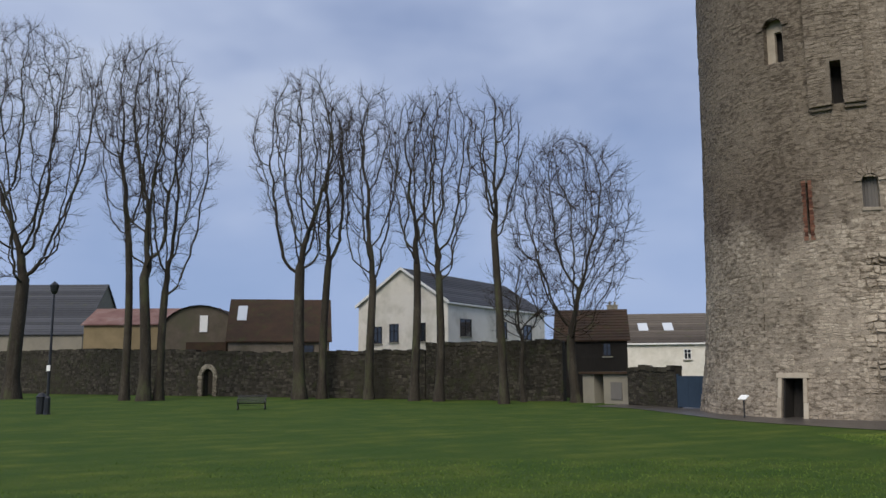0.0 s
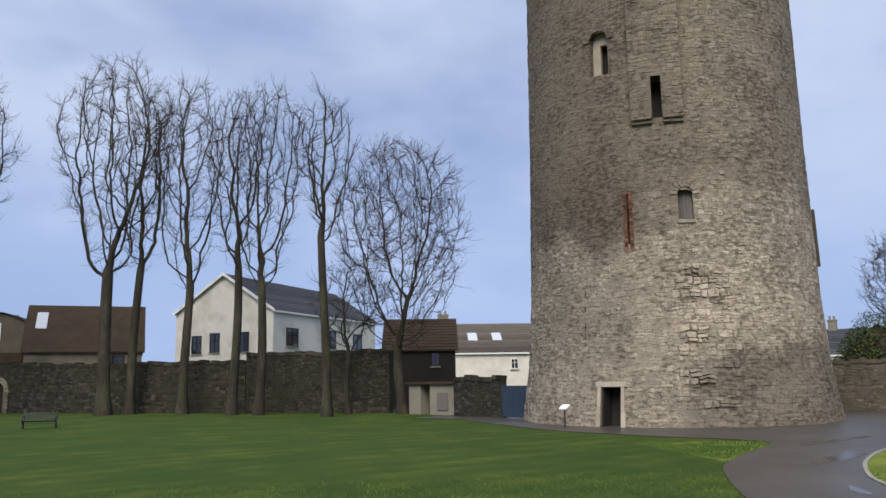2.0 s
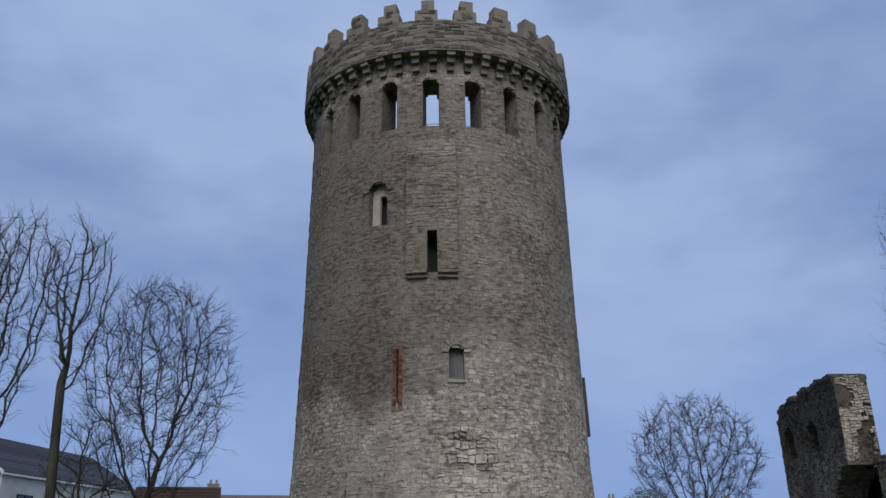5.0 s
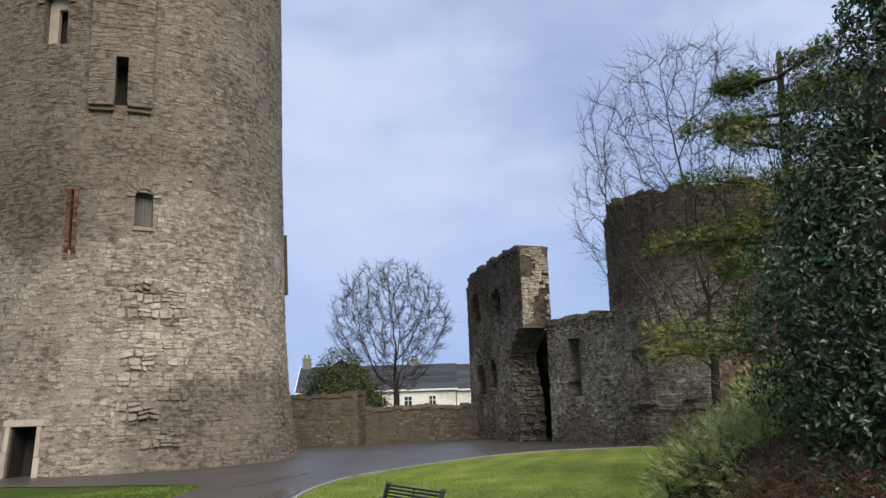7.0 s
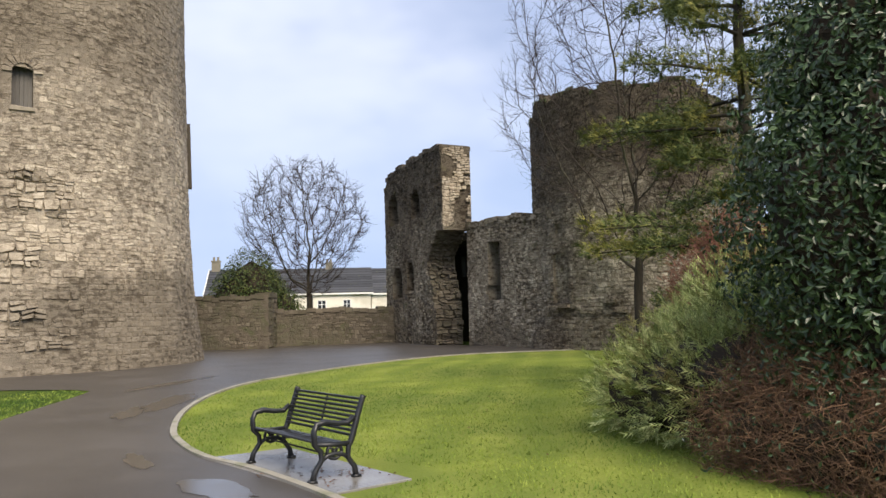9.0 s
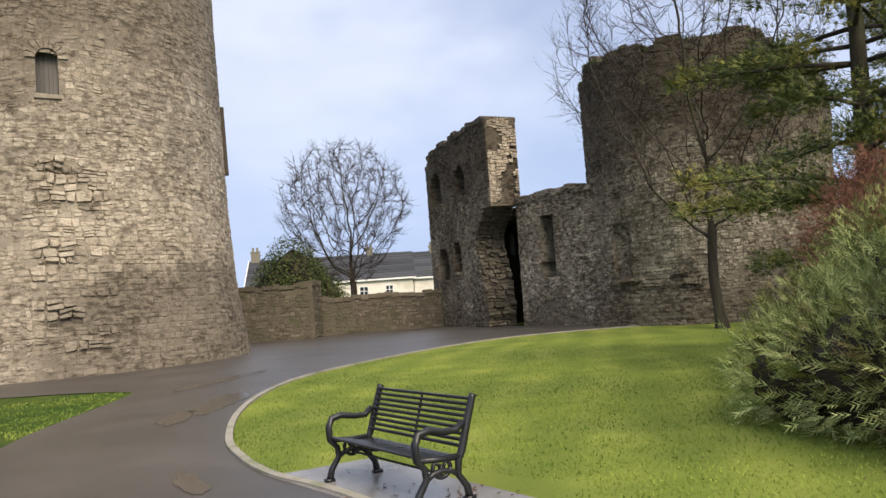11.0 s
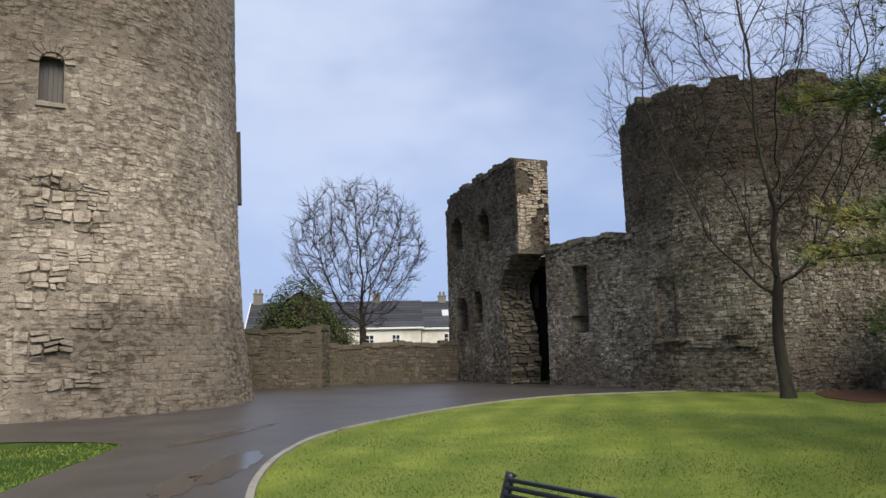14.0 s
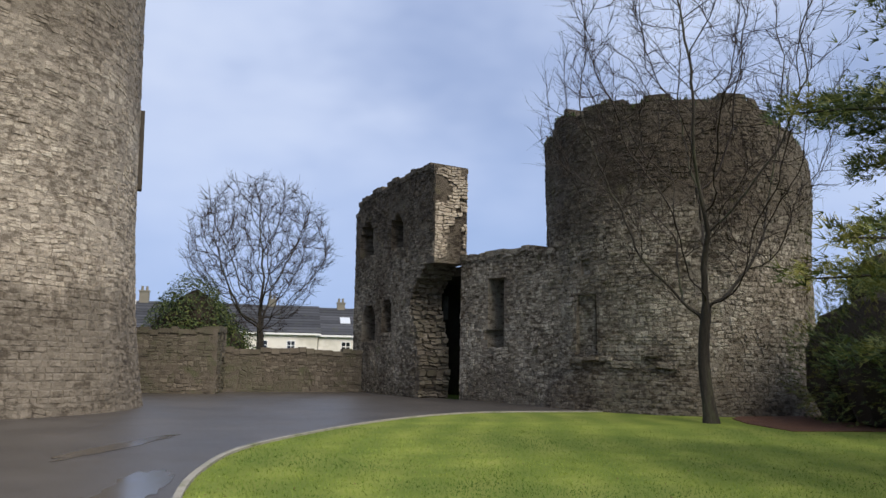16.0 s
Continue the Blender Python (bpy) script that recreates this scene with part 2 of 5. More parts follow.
M_KERB = material("concrete_kerb", [(0.24, 0.22, 0.18), (0.36, 0.34, 0.29)], 0.85, 3, 40, 0.3, 0.01, moss=(0.12, 0.14, 0.05))
M_SLAB = material("wet_concrete", [(0.14, 0.135, 0.125), (0.3, 0.29, 0.275)], 0.22, 1.4, 30, 0.12, 0.006, spec=0.6)
M_IRON = material("black_iron", [(0.008, 0.009, 0.011), (0.02, 0.021, 0.024)], 0.38, 4, 60, 0.2, 0.004, spec=0.5)
M_BARK = material("grey_bark", [(0.016, 0.013, 0.01), (0.036, 0.03, 0.022), (0.085, 0.075, 0.056)], 0.95, 2.0, 14, 0.8, 0.04, moss=(0.06, 0.065, 0.03), stretch=(1, 1, 0.25))
M_TWIG = material("brown_twigs", [(0.022, 0.016, 0.012), (0.042, 0.031, 0.023)], 0.95, 3, 20, 0.0)
M_RENDER = material("cream_render", [(0.66, 0.62, 0.54), (0.8, 0.77, 0.7)], 0.9, 0.5, 25, 0.15, 0.01, patch=(0.55, 0.52, 0.44), patch_scale=0.4)
M_GREYRENDER = material("grey_render", [(0.16, 0.145, 0.115), (0.27, 0.25, 0.2)], 0.9, 0.6, 25, 0.2, 0.01, patch=(0.24, 0.22, 0.17), patch_scale=0.4)
M_YELLOW = material("ochre_render", [(0.17, 0.13, 0.07), (0.28, 0.22, 0.125)], 0.9, 0.7, 25, 0.2, 0.01)
M_SLATE = material("blue_slate", [(0.035, 0.037, 0.043), (0.07, 0.073, 0.083)], 0.8, 1.5, 20, 0.3, 0.01, piece=0.4, moss=(0.07, 0.075, 0.04), moss_at=(0.58, 0.75))
M_TILE = material("brown_tile", [(0.06, 0.05, 0.042), (0.13, 0.11, 0.09)], 0.85, 1.5, 20, 0.3, 0.01, piece=0.4, moss=(0.07, 0.075, 0.03), moss_at=(0.58, 0.75))
M_BROWN = material("rusty_sheet", [(0.022, 0.014, 0.009), (0.045, 0.027, 0.016), (0.07, 0.04, 0.022)], 0.85, 0.8, 20, 0.3, 0.02, moss=(0.045, 0.045, 0.015))
M_RED = material("red_rust_sheet", [(0.1, 0.05, 0.04), (0.18, 0.1, 0.085), (0.26, 0.21, 0.19)], 0.8, 0.7, 12, 0.3, 0.02)
M_WHITE = material("white_paint", [(0.72, 0.72, 0.7), (0.82, 0.82, 0.8)], 0.6, 2, 30, 0.05, 0.005)
M_DARKWOOD = material("dark_wood", [(0.012, 0.011, 0.01), (0.03, 0.026, 0.022)], 0.8, 3, 30, 0.3, 0.01, stretch=(4, 4, 0.4))
M_GREYWOOD = material("weathered_boards", [(0.08, 0.074, 0.068), (0.15, 0.14, 0.128)], 0.85, 3, 30, 0.3, 0.01, piece=0.4, stretch=(4, 4, 0.4))
M_BLUE = material("blue_painted_steel", [(0.02, 0.034, 0.055), (0.035, 0.055, 0.085)], 0.55, 2, 30, 0.1, 0.005)
M_GLASS = glass_material("window_glass", (0.02, 0.023, 0.027))
M_SKYLIGHT = glass_material("skylight_glass", (0.55, 0.58, 0.62))
M_HOLLY = material("glossy_leaf", [(0.012, 0.03, 0.01), (0.028, 0.058, 0.02), (0.065, 0.105, 0.04)], 0.33, 2.5, 12, 0.0, piece=0.6, spec=0.5)
M_JUNIPER = material("feathery_foliage", [(0.17, 0.215, 0.07), (0.33, 0.38, 0.125), (0.5, 0.53, 0.22)], 0.85, 1.2, 9, 0.0, piece=0.5,
                     patch=(0.15, 0.105, 0.04), patch_scale=0.9, patch_at=(0.5, 0.66))
M_BROWNTWIG = material("dry_stems", [(0.08, 0.045, 0.028), (0.16, 0.09, 0.055), (0.24, 0.15, 0.09)], 0.9, 1.2, 9, 0.0, piece=0.5)
M_REDSHRUB = material("russet_stems", [(0.16, 0.07, 0.05), (0.3, 0.15, 0.1)], 0.9, 2, 9, 0.0, piece=0.5)
M_PINE = material("pine_needles", [(0.035, 0.06, 0.02), (0.08, 0.112, 0.032), (0.18, 0.19, 0.048)], 0.75, 0.6, 8, 0.0, piece=0.5,
                  patch=(0.3, 0.26, 0.055), patch_scale=0.6, patch_at=(0.5, 0.66))
M_IVY = material("ivy_leaves", [(0.018, 0.034, 0.01), (0.045, 0.07, 0.018), (0.1, 0.12, 0.03)], 0.6, 0.8, 9, 0.0, piece=0.55)
M_LITTER = material("leaf_litter", [(0.045, 0.024, 0.014), (0.11, 0.05, 0.028), (0.16, 0.085, 0.045)], 0.95, 1.5, 25, 0.8, 0.03)
# near-black brown that paints the shade inside bushes; the yew trunk shares it
M_BUSH_SHADE = material("bush_shade", [(0.02, 0.015, 0.01), (0.05, 0.038, 0.026)], 0.98, 1.5, 25, 0.8, 0.03)

# ---------------------------------------------------------------- mesh tools


class Builder:
    def __init__(self):
        self.v, self.f = [], []

    def poly(self, pts):
        i = len(self.v)
        self.v.extend(tuple(p) for p in pts)
        self.f.append(tuple(range(i, i + len(pts))))

    def solid(self, bottom, top):
        """A closed prism between two loops of the same length (bottom counter-clockwise from outside below)."""
        i, n = len(self.v), len(bottom)
        self.v.extend(tuple(p) for p in bottom)
        self.v.extend(tuple(p) for p in top)
        self.f.append(tuple(reversed(range(i, i + n))))
        self.f.append(tuple(range(i + n, i + 2 * n)))
        for k in range(n):
            j = (k + 1) % n
            self.f.append((i + k, i + j, i + n + j, i + n + k))

    def box(self, x, y, z, sx, sy, sz, turn=0.0):
        """A box whose base centre is at x, y, z."""
        c, s = math.cos(turn), math.sin(turn)
        q = [(x + c * a * sx / 2 - s * b * sy / 2, y + s * a * sx / 2 + c * b * sy / 2) for a, b in ((-1, -1), (1, -1), (1, 1), (-1, 1))]
        self.solid([(a, b, z) for a, b in q], [(a, b, z + sz) for a, b in q])

    def tube(self, pts, radii, sides=6, cap=True):
        i = len(self.v)
        for k, p in enumerate(pts):
            p = Vector(p)
            d = Vector(pts[min(k + 1, len(pts) - 1)]) - Vector(pts[max(k - 1, 0)])
            a = d.cross(Vector((0.31, 0.22, 0.93)) if abs(d.z) < 0.9 * d.length else Vector((1, 0.1, 0)))
            if a.length < 1e-6:
                a = Vector((1, 0, 0))
            a.normalize()
            b = d.cross(a).normalized() if d.length > 1e-6 else Vector((0, 1, 0))
            r = radii[k] if isinstance(radii, (list, tuple)) else radii
            for s in range(sides):
                w = 2 * math.pi * s / sides
                self.v.append(tuple(p + a * (r * math.cos(w)) + b * (r * math.sin(w))))
        for k in range(len(pts) - 1):
            for s in range(sides):
                t = (s + 1) % sides
                self.f.append((i + k * sides + s, i + k * sides + t, i + (k + 1) * sides + t, i + (k + 1) * sides + s))
        if cap and sides > 3:
            self.f.append(tuple(reversed(range(i, i + sides))))
            e = i + (len(pts) - 1) * sides
            self.f.append(tuple(range(e, e + sides)))

    def spike(self, p, e, r):
        """A thin three-sided twig that runs to a point."""
        d = (e - p).normalized()
        a = d.cross(Vector((0.3, 0.5, 0.8))).normalized() * r
        c = d.cross(a)
        i = len(self.v)
        self.v.extend([tuple(p + a), tuple(p - a * 0.5 + c * 0.87), tuple(p - a * 0.5 - c * 0.87), tuple(e)])
        self.f.extend([(i, i + 1, i + 3), (i + 1, i + 2, i + 3), (i + 2, i, i + 3)])

    def done(self, name, mat, parent=None, smooth=False, bevel=0.0):
        me = bpy.data.meshes.new(name)
        me.from_pydata(self.v, [], self.f)
        me.materials.append(mat)
        if smooth:
            me.polygons.foreach_set("use_smooth", [True] * len(me.polygons))
        me.update()
        ob = new(name, me)
        if parent:
            ob.parent = parent
        if bevel:
            b = ob.modifiers.new("edge", "BEVEL")
            b.width, b.segments, b.limit_method = bevel, 2, "ANGLE"
        return ob


def empty(name, label, category, group="", kind="", at=(0, 0, 0), turn=0.0):
    ob = new(name)
    ob.matrix_world = pose(*at, 0, 0, turn)
    return tagged(ob, label, category, group, kind)


def ground_z(x, y):
    """The lawn lies a little higher where the walk begins."""
    s = min(max((0.57 * x + 0.82 * y) / 11.0, 0.0), 1.0)
    return 0.55 * (1 - s * s * (3 - 2 * s))


def stones(b, place, u0, u1, z0, z1, skip, rng, course=(0.12, 0.24), width=(0.15, 0.36), depth=(0.0, 0.03), keep=None, top=None, hexed=True):
    """Courses of rough stones laid over a surface place(u, z, d), d outward. skip(u, z) leaves openings free."""
    z = z0
    while z < z1:
        h = rng.uniform(*course)
        u = u0 - rng.uniform(0, 0.3)
        while u < u1:
            w = rng.uniform(*width) * (0.7 + h * 1.6)
            a, c = max(u, u0), min(u + w, u1)
            u += w
            if c - a < 0.08 or skip((a + c) / 2, z + h / 2) or skip(a, z + h / 2) or skip(c, z + h / 2):
                continue
            if top and z + h * 0.6 > top((a + c) / 2):
                continue
            d = rng.uniform(*depth)
            if keep is not None and keep((a + c) / 2, z + h / 2):
                keep.made.append((a, c, z, h, d))
                continue
            if rng.random() < 0.045:
                continue
            cut = rng.uniform(0.35, 0.65) if h > 0.15 and rng.random() < 0.3 else 1.0
            for z0, hh in ((z, h * cut), (z + h * cut, h * (1 - cut))):
                if hh < 0.03:
                    continue
                g = 0.01
                j = lambda m: rng.uniform(-m, m)
                e = min(0.035, hh * 0.16)
                k2 = min(0.03, hh * 0.15)
                m = z0 + hh / 2
                back = [(a + g, z0 + g), (c - g, z0 + g), (c - g, m), (c - g, z0 + hh - g), (a + g, z0 + hh - g), (a + g, m)]
                front = [(a + 1.5 * e + j(0.03), z0 + e + j(k2)), (c - 1.5 * e + j(0.03), z0 + e + j(k2)), (c - 0.6 * e + j(0.02), m + j(hh * 0.2)),
                         (c - 1.5 * e + j(0.03), z0 + hh - e + j(k2)), (a + 1.5 * e + j(0.03), z0 + hh - e + j(k2)), (a + 0.6 * e + j(0.02), m + j(hh * 0.2))]
                if not hexed:
                    del back[5], back[2], front[5], front[2]
                i, sides = len(b.v), len(back)
                for ring, off in ((back, -0.02), (front, d + j(0.008))):
                    for p, q in ring:
                        b.v.append(place(p, q + 0.13 * noise.noise((p * 0.5, q * 0.8, 0.0)) + 0.1 * noise.noise((p * 1.7, q * 1.8, 5.0)), off))
                b.f.append(tuple(range(i + sides, i + 2 * sides)))
                for k in range(sides):
                    n = (k + 1) % sides
                    b.f.append((i + k, i + n, i + sides + n, i + sides + k))
        z += h
from mathutils.geometry import tessellate_polygon


def shell(b, place, us, zs, thick, solid):
    """A wall of some thickness over place(u, z, d): only the cells where solid(u, z) holds are built, so openings go through."""
    nu, nz = len(us) - 1, len(zs) - 1
    full = [[solid((us[i] + us[i + 1]) / 2, (zs[j] + zs[j + 1]) / 2) for j in range(nz)] for i in range(nu)]
    seen = {}

    def vert(i, j, back):
        key = (i, j, back)
        if key not in seen:
            seen[key] = len(b.v)
            b.v.append(tuple(place(us[i], zs[j], -thick if back else 0.0)))
        return seen[key]

    for i in range(nu):
        for j in range(nz):
            if not full[i][j]:
                continue
            q = [(i, j), (i + 1, j), (i + 1, j + 1), (i, j + 1)]
            b.f.append(tuple(vert(*p, False) for p in q))
            b.f.append(tuple(vert(*p, True) for p in reversed(q)))
            for (di, dj), (s, e) in (((0, -1), (0, 1)), ((1, 0), (1, 2)), ((0, 1), (2, 3)), ((-1, 0), (3, 0))):
                ni, nj = i + di, j + dj
                if 0 <= ni < nu and 0 <= nj < nz and full[ni][nj]:
                    continue
                b.f.append((vert(*q[s], True), vert(*q[e], True), vert(*q[e], False), vert(*q[s], False)))


def lines(a, b, step, extra=()):
    n = max(1, round((b - a) / step))
    got = sorted({round(a + (b - a) * i / n, 4) for i in range(n + 1)} | {round(e, 4) for e in extra if a < e < b})
    return [g for k, g in enumerate(got) if k == 0 or g - got[k - 1] > 0.004]


# ---------------------------------------------------------------- ground, paths
def build_ground():
    b = Builder()
    xs = sorted(set([-1500, -600, -250, -120, -80] + list(range(-60, 82, 2)) + [120, 250, 600, 1500]))
    ys = sorted(set([-1500, -600, -250, -120, -60] + list(range(-30, 102, 2)) + [130, 250, 600, 1500]))
    for y in ys:
        for x in xs:
            b.v.append((x, y, ground_z(x, y)))
    n = len(xs)
    for j in range(len(ys) - 1):
        for i in range(n - 1):
            b.f.append((j * n + i, j * n + i + 1, (j + 1) * n + i + 1, (j + 1) * n + i))
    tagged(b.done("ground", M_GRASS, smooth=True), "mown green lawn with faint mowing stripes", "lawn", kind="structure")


def smooth_line(pts, n=6):
    out = []
    for k in range(len(pts) - 1):
        p = [Vector(pts[max(k - 1, 0)]), Vector(pts[k]), Vector(pts[k + 1]), Vector(pts[min(k + 2, len(pts) - 1)])]
        for i in range(n):
            t = i / n
            out.append(0.5 * (2 * p[1] + (p[2] - p[0]) * t + (2 * p[0] - 5 * p[1] + 4 * p[2] - p[3]) * t * t + (3 * p[1] - p[0] - 3 * p[2] + p[3]) * t ** 3))
    return out + [Vector(pts[-1])]


KERB_RIGHT = smooth_line([(6, -12), (8.0, 1), (10.2, 8), (12.0, 12.8), (12.75, 15.5), (12.95, 16.9), (13.35, 18.1), (14.1, 19.6), (15.84, 22.05), (18.1, 24.45), (21.0, 26.6), (25.8, 28.5), (30, 29.5), (33.6, 29.4), (36.4, 27.7), (38.6, 26.0)])
KERB_LEFT = smooth_line([(8.0, 51.5), (9.9, 48.6), (11.2, 42), (12.2, 37), (14.6, 32.6), (16.4, 30.2), (16.95, 28.6), (16.4, 27.5), (13.0, 23.6), (11.4, 21), (9.2, 15.5), (7.0, 8), (4.6, 1), (2.6, -12)])


PAVED = [tuple(p) for p in KERB_RIGHT] + [(39.6, 30), (41, 35.5), (44.0, 43.0), (45, 52), (34, 54), (20, 60), (12, 56)] + [tuple(p) for p in KERB_LEFT]


def build_path():
    b = Builder()
    b.v = [(x, y, ground_z(x, y) + 0.02) for x, y in PAVED]
    for tri in tessellate_polygon([[Vector((x, y, 0)) for x, y in PAVED]]):
        p, q, r = (PAVED[k] for k in tri)
        turn = (q[0] - p[0]) * (r[1] - p[1]) - (q[1] - p[1]) * (r[0] - p[0])
        b.f.append(tuple(tri) if turn > 0 else tuple(reversed(tri)))
    tagged(b.done("road", M_ASPHALT), "damp grey asphalt footpath curving round the tower", "path", kind="structure")


def build_kerb(line, z, label):
    b = Builder()
    ring = []
    for k, p in enumerate(line):
        d = (line[min(k + 1, len(line) - 1)] - line[max(k - 1, 0)]).normalized()
        nrm = Vector((-d.y, d.x))
        g = ground_z(p.x, p.y)
        ring.append([(p.x + nrm.x * o, p.y + nrm.y * o, g + h) for o, h in ((0.05, -0.05), (0.05, z), (-0.05, z), (-0.05, -0.05))])
    for a, c in zip(ring, ring[1:]):
        for k in range(4):
            b.poly([a[k], c[k], c[(k + 1) % 4], a[(k + 1) % 4]])
    tagged(b.done("kerb", M_KERB), label, "kerb", kind="structure")


def build_slab():
    b = Builder()
    q = [(12.42, 14.0), (13.42, 13.85), (14.0, 16.6), (12.9, 16.9)]
    b.solid([(x, y, -0.05) for x, y in q], [(x, y, 0.03) for x, y in q])
    tagged(b.done("paving", M_SLAB, bevel=0.01), "wet concrete slab under the bench", "paving", kind="structure")


build_ground()
build_path()


def wet_patch(x, y, length, width, turn, seed):
    """A ragged sheet of rainwater on the path."""
    b = Builder()
    c, s = math.cos(radians(turn)), math.sin(radians(turn))
    ring = []
    for k in range(40):
        a = 2 * math.pi * k / 40
        r = 1 + 0.45 * noise.noise((math.cos(a) * 1.5, math.sin(a) * 1.5, seed)) + 0.3 * noise.noise((math.cos(a) * 5, math.sin(a) * 5, seed))
        p, q = length / 2 * r * math.cos(a), width / 2 * r * math.sin(a)
        ring.append((x + c * p - s * q, y + s * p + c * q))
    b.poly([(p, q, ground_z(p, q) + 0.026) for p, q in ring])
    tagged(b.done("puddle", M_WET), "shallow rain puddle on the asphalt path", "puddle", "puddles on the path", kind="structure")


wet_patch(16.6, 23.8, 3.6, 0.7, 44, 1.0)
wet_patch(15.0, 22.6, 2.0, 0.45, 52, 2.0)
wet_patch(11.9, 15.2, 1.5, 0.5, 78, 3.0)
wet_patch(12.3, 17.4, 1.2, 0.3, 70, 4.0)
wet_patch(19.2, 28.2, 5.0, 0.5, 30, 5.0)


# sheet over the lawn whose brighter look is painted, not lit
def build_right_lawn():
    line = [p for p in KERB_RIGHT if p.y > 12.9]
    outline = [(p.x, p.y) for p in line] + [(46, 22), (58, 10), (58, -4), (16, 2)]
    b = Builder()
    b.v = [(x, y, 0.006 + ground_z(x, y)) for x, y in outline]
    for tri in tessellate_polygon([[Vector((x, y, 0)) for x, y in outline]]):
        p, q, r = (outline[k] for k in tri)
        turn = (q[0] - p[0]) * (r[1] - p[1]) - (q[1] - p[1]) * (r[0] - p[0])
        b.f.append(tuple(tri) if turn > 0 else tuple(reversed(tri)))
    tagged(b.done("lawn_east", M_LAWN_BRIGHT), "mown lawn beside the path, painted brighter and yellower", "lawn", kind="structure")


build_right_lawn()
build_kerb(KERB_RIGHT[8:], 0.05, "narrow pale concrete edging along the lawn")
build_slab()

# ---------------------------------------------------------------- round tower
TX, TY, TR = 20.86, 43.89, 7.3
PROFILE = [(-1, 8.1), (0, 8.02), (1.5, 7.8), (3, 7.6), (6, 7.4), (14, 7.2), (24, 7.09), (40, 7.09)]


def tower_radius(z):
    for (a, ra), (c, rc) in zip(PROFILE, PROFILE[1:]):
        if z <= c:
            return ra + (rc - ra) * (z - a) / (c - a)
    return PROFILE[-1][1]


def on_tower(u, z, d):
    r, a = tower_radius(z) + d, u / TR
    return (TX + r * math.cos(a), TY + r * math.sin(a), z)


def at(deg):
    return radians(deg) * TR


def arched(u, z, c, w, z0, z1):
    """Whether (u, z) lies in a round-headed opening."""
    du = abs(u - c)
    if du > w / 2 or z < z0 or z > z1:
        return False
    return z < z1 - w / 2 or du ** 2 + (z - z1 + w / 2) ** 2 < (w / 2) ** 2


ARCHES = [at(-115.5 + 360 / 21 * k) for k in range(-10, 11)]
DOOR, WIN, UPWIN, SLIT, CRACK = at(-135.8), at(-107.2), at(-136.7), at(-127.7), at(-146.1)
GARD0, GARD1, NOTCH = at(-124.6), at(-106.1), at(-115.2)


def tower_hole(u, z):
    if z < 2 and abs(u - DOOR) < 0.46 and z < 1.78:
        return True
    if 9.2 < z < 10.9:
        if arched(u, z, WIN, 0.68, 9.27, 10.82):
            return True
    if 8.3 < z < 10.7 and abs(u - SLIT) < 0.05:
        return True
    if 3.6 < z < 6.7 and abs(u - CRACK) < 0.035:
        return True
    if 16 < z < 20 and arched(u, z, UPWIN, 1.0, 16.75, 19.1):
        return True
    if 14.2 < z < 16.2 and abs(u - NOTCH) < 0.23:
        return True
    if z > 21.5:
        return any(arched(u, z, c, 0.86, 21.8, 24.62) for c in ARCHES)
    return False


def tower_bare(u, z):
    if tower_hole(u, z):
        return True
    if 14.3 < z < 21.2 and GARD0 < u < GARD1:
        return True
    if 7.9 < z < 10.8 and abs(u - SLIT) < 0.24:
        return True
    return False


def scar(u, z):
    """The torn strip where a lost wall once joined the tower."""
    return at(-112) < u < at(-95) and 0.9 < z < 6.7


class Near:
    """Picks the stones of one stretch, to be built one by one."""

    def __init__(self, u0, u1, z0, z1):
        self.box, self.made = (u0, u1, z0, z1), []

    def __call__(self, u, z):
        a, c, e, g = self.box
        return a < u < c and e < z < g and len(self.made) < 290


UNIT_STONES = []
for k in range(8):
    rr = random.Random(40 + k)
    sb = Builder()
    lo = [(-0.48, 0, -0.47), (0.48, 0, -0.47), (0.48, 0, 0.47), (-0.48, 0, 0.47)]
    hi = [(x * 0.87 + rr.uniform(-0.05, 0.05), -1 + rr.uniform(-0.2, 0.2), z * 0.8 + rr.uniform(-0.07, 0.07)) for x, y, z in lo]
    sb.solid(lo, hi)
    me = bpy.data.meshes.new("stone")
    me.from_pydata(sb.v, [], sb.f)
    UNIT_STONES.append(me)


def single_stones(near, place, parent, mat, rng):
    meshes = []
    for me in UNIT_STONES:
        c = me.copy()
        c.name = "stone"
        c.materials.append(mat)
        meshes.append(c)
    for a, c, z, h, d in near.made:
        p0, p1, p2 = Vector(place(a, z + h / 2, 0)), Vector(place(c, z + h / 2, 0)), Vector(place((a + c) / 2, z + h / 2, 1))
        mid = (p0 + p1) / 2
        x = (p1 - p0).normalized()
        y = -(p2 - mid).normalized()
        zz = x.cross(y).normalized()
        y = zz.cross(x)
        ob = new("stone", rng.choice(meshes))
        m = Matrix((x, y, zz)).transposed().to_4x4()
        ob.matrix_world = Matrix.Translation(mid - Vector((0, 0, 0)) + y * 0.03) @ m @ Matrix.Diagonal(((p1 - p0).length * 0.98, d + 0.045, h * 0.97, 1))
        ob.parent = parent


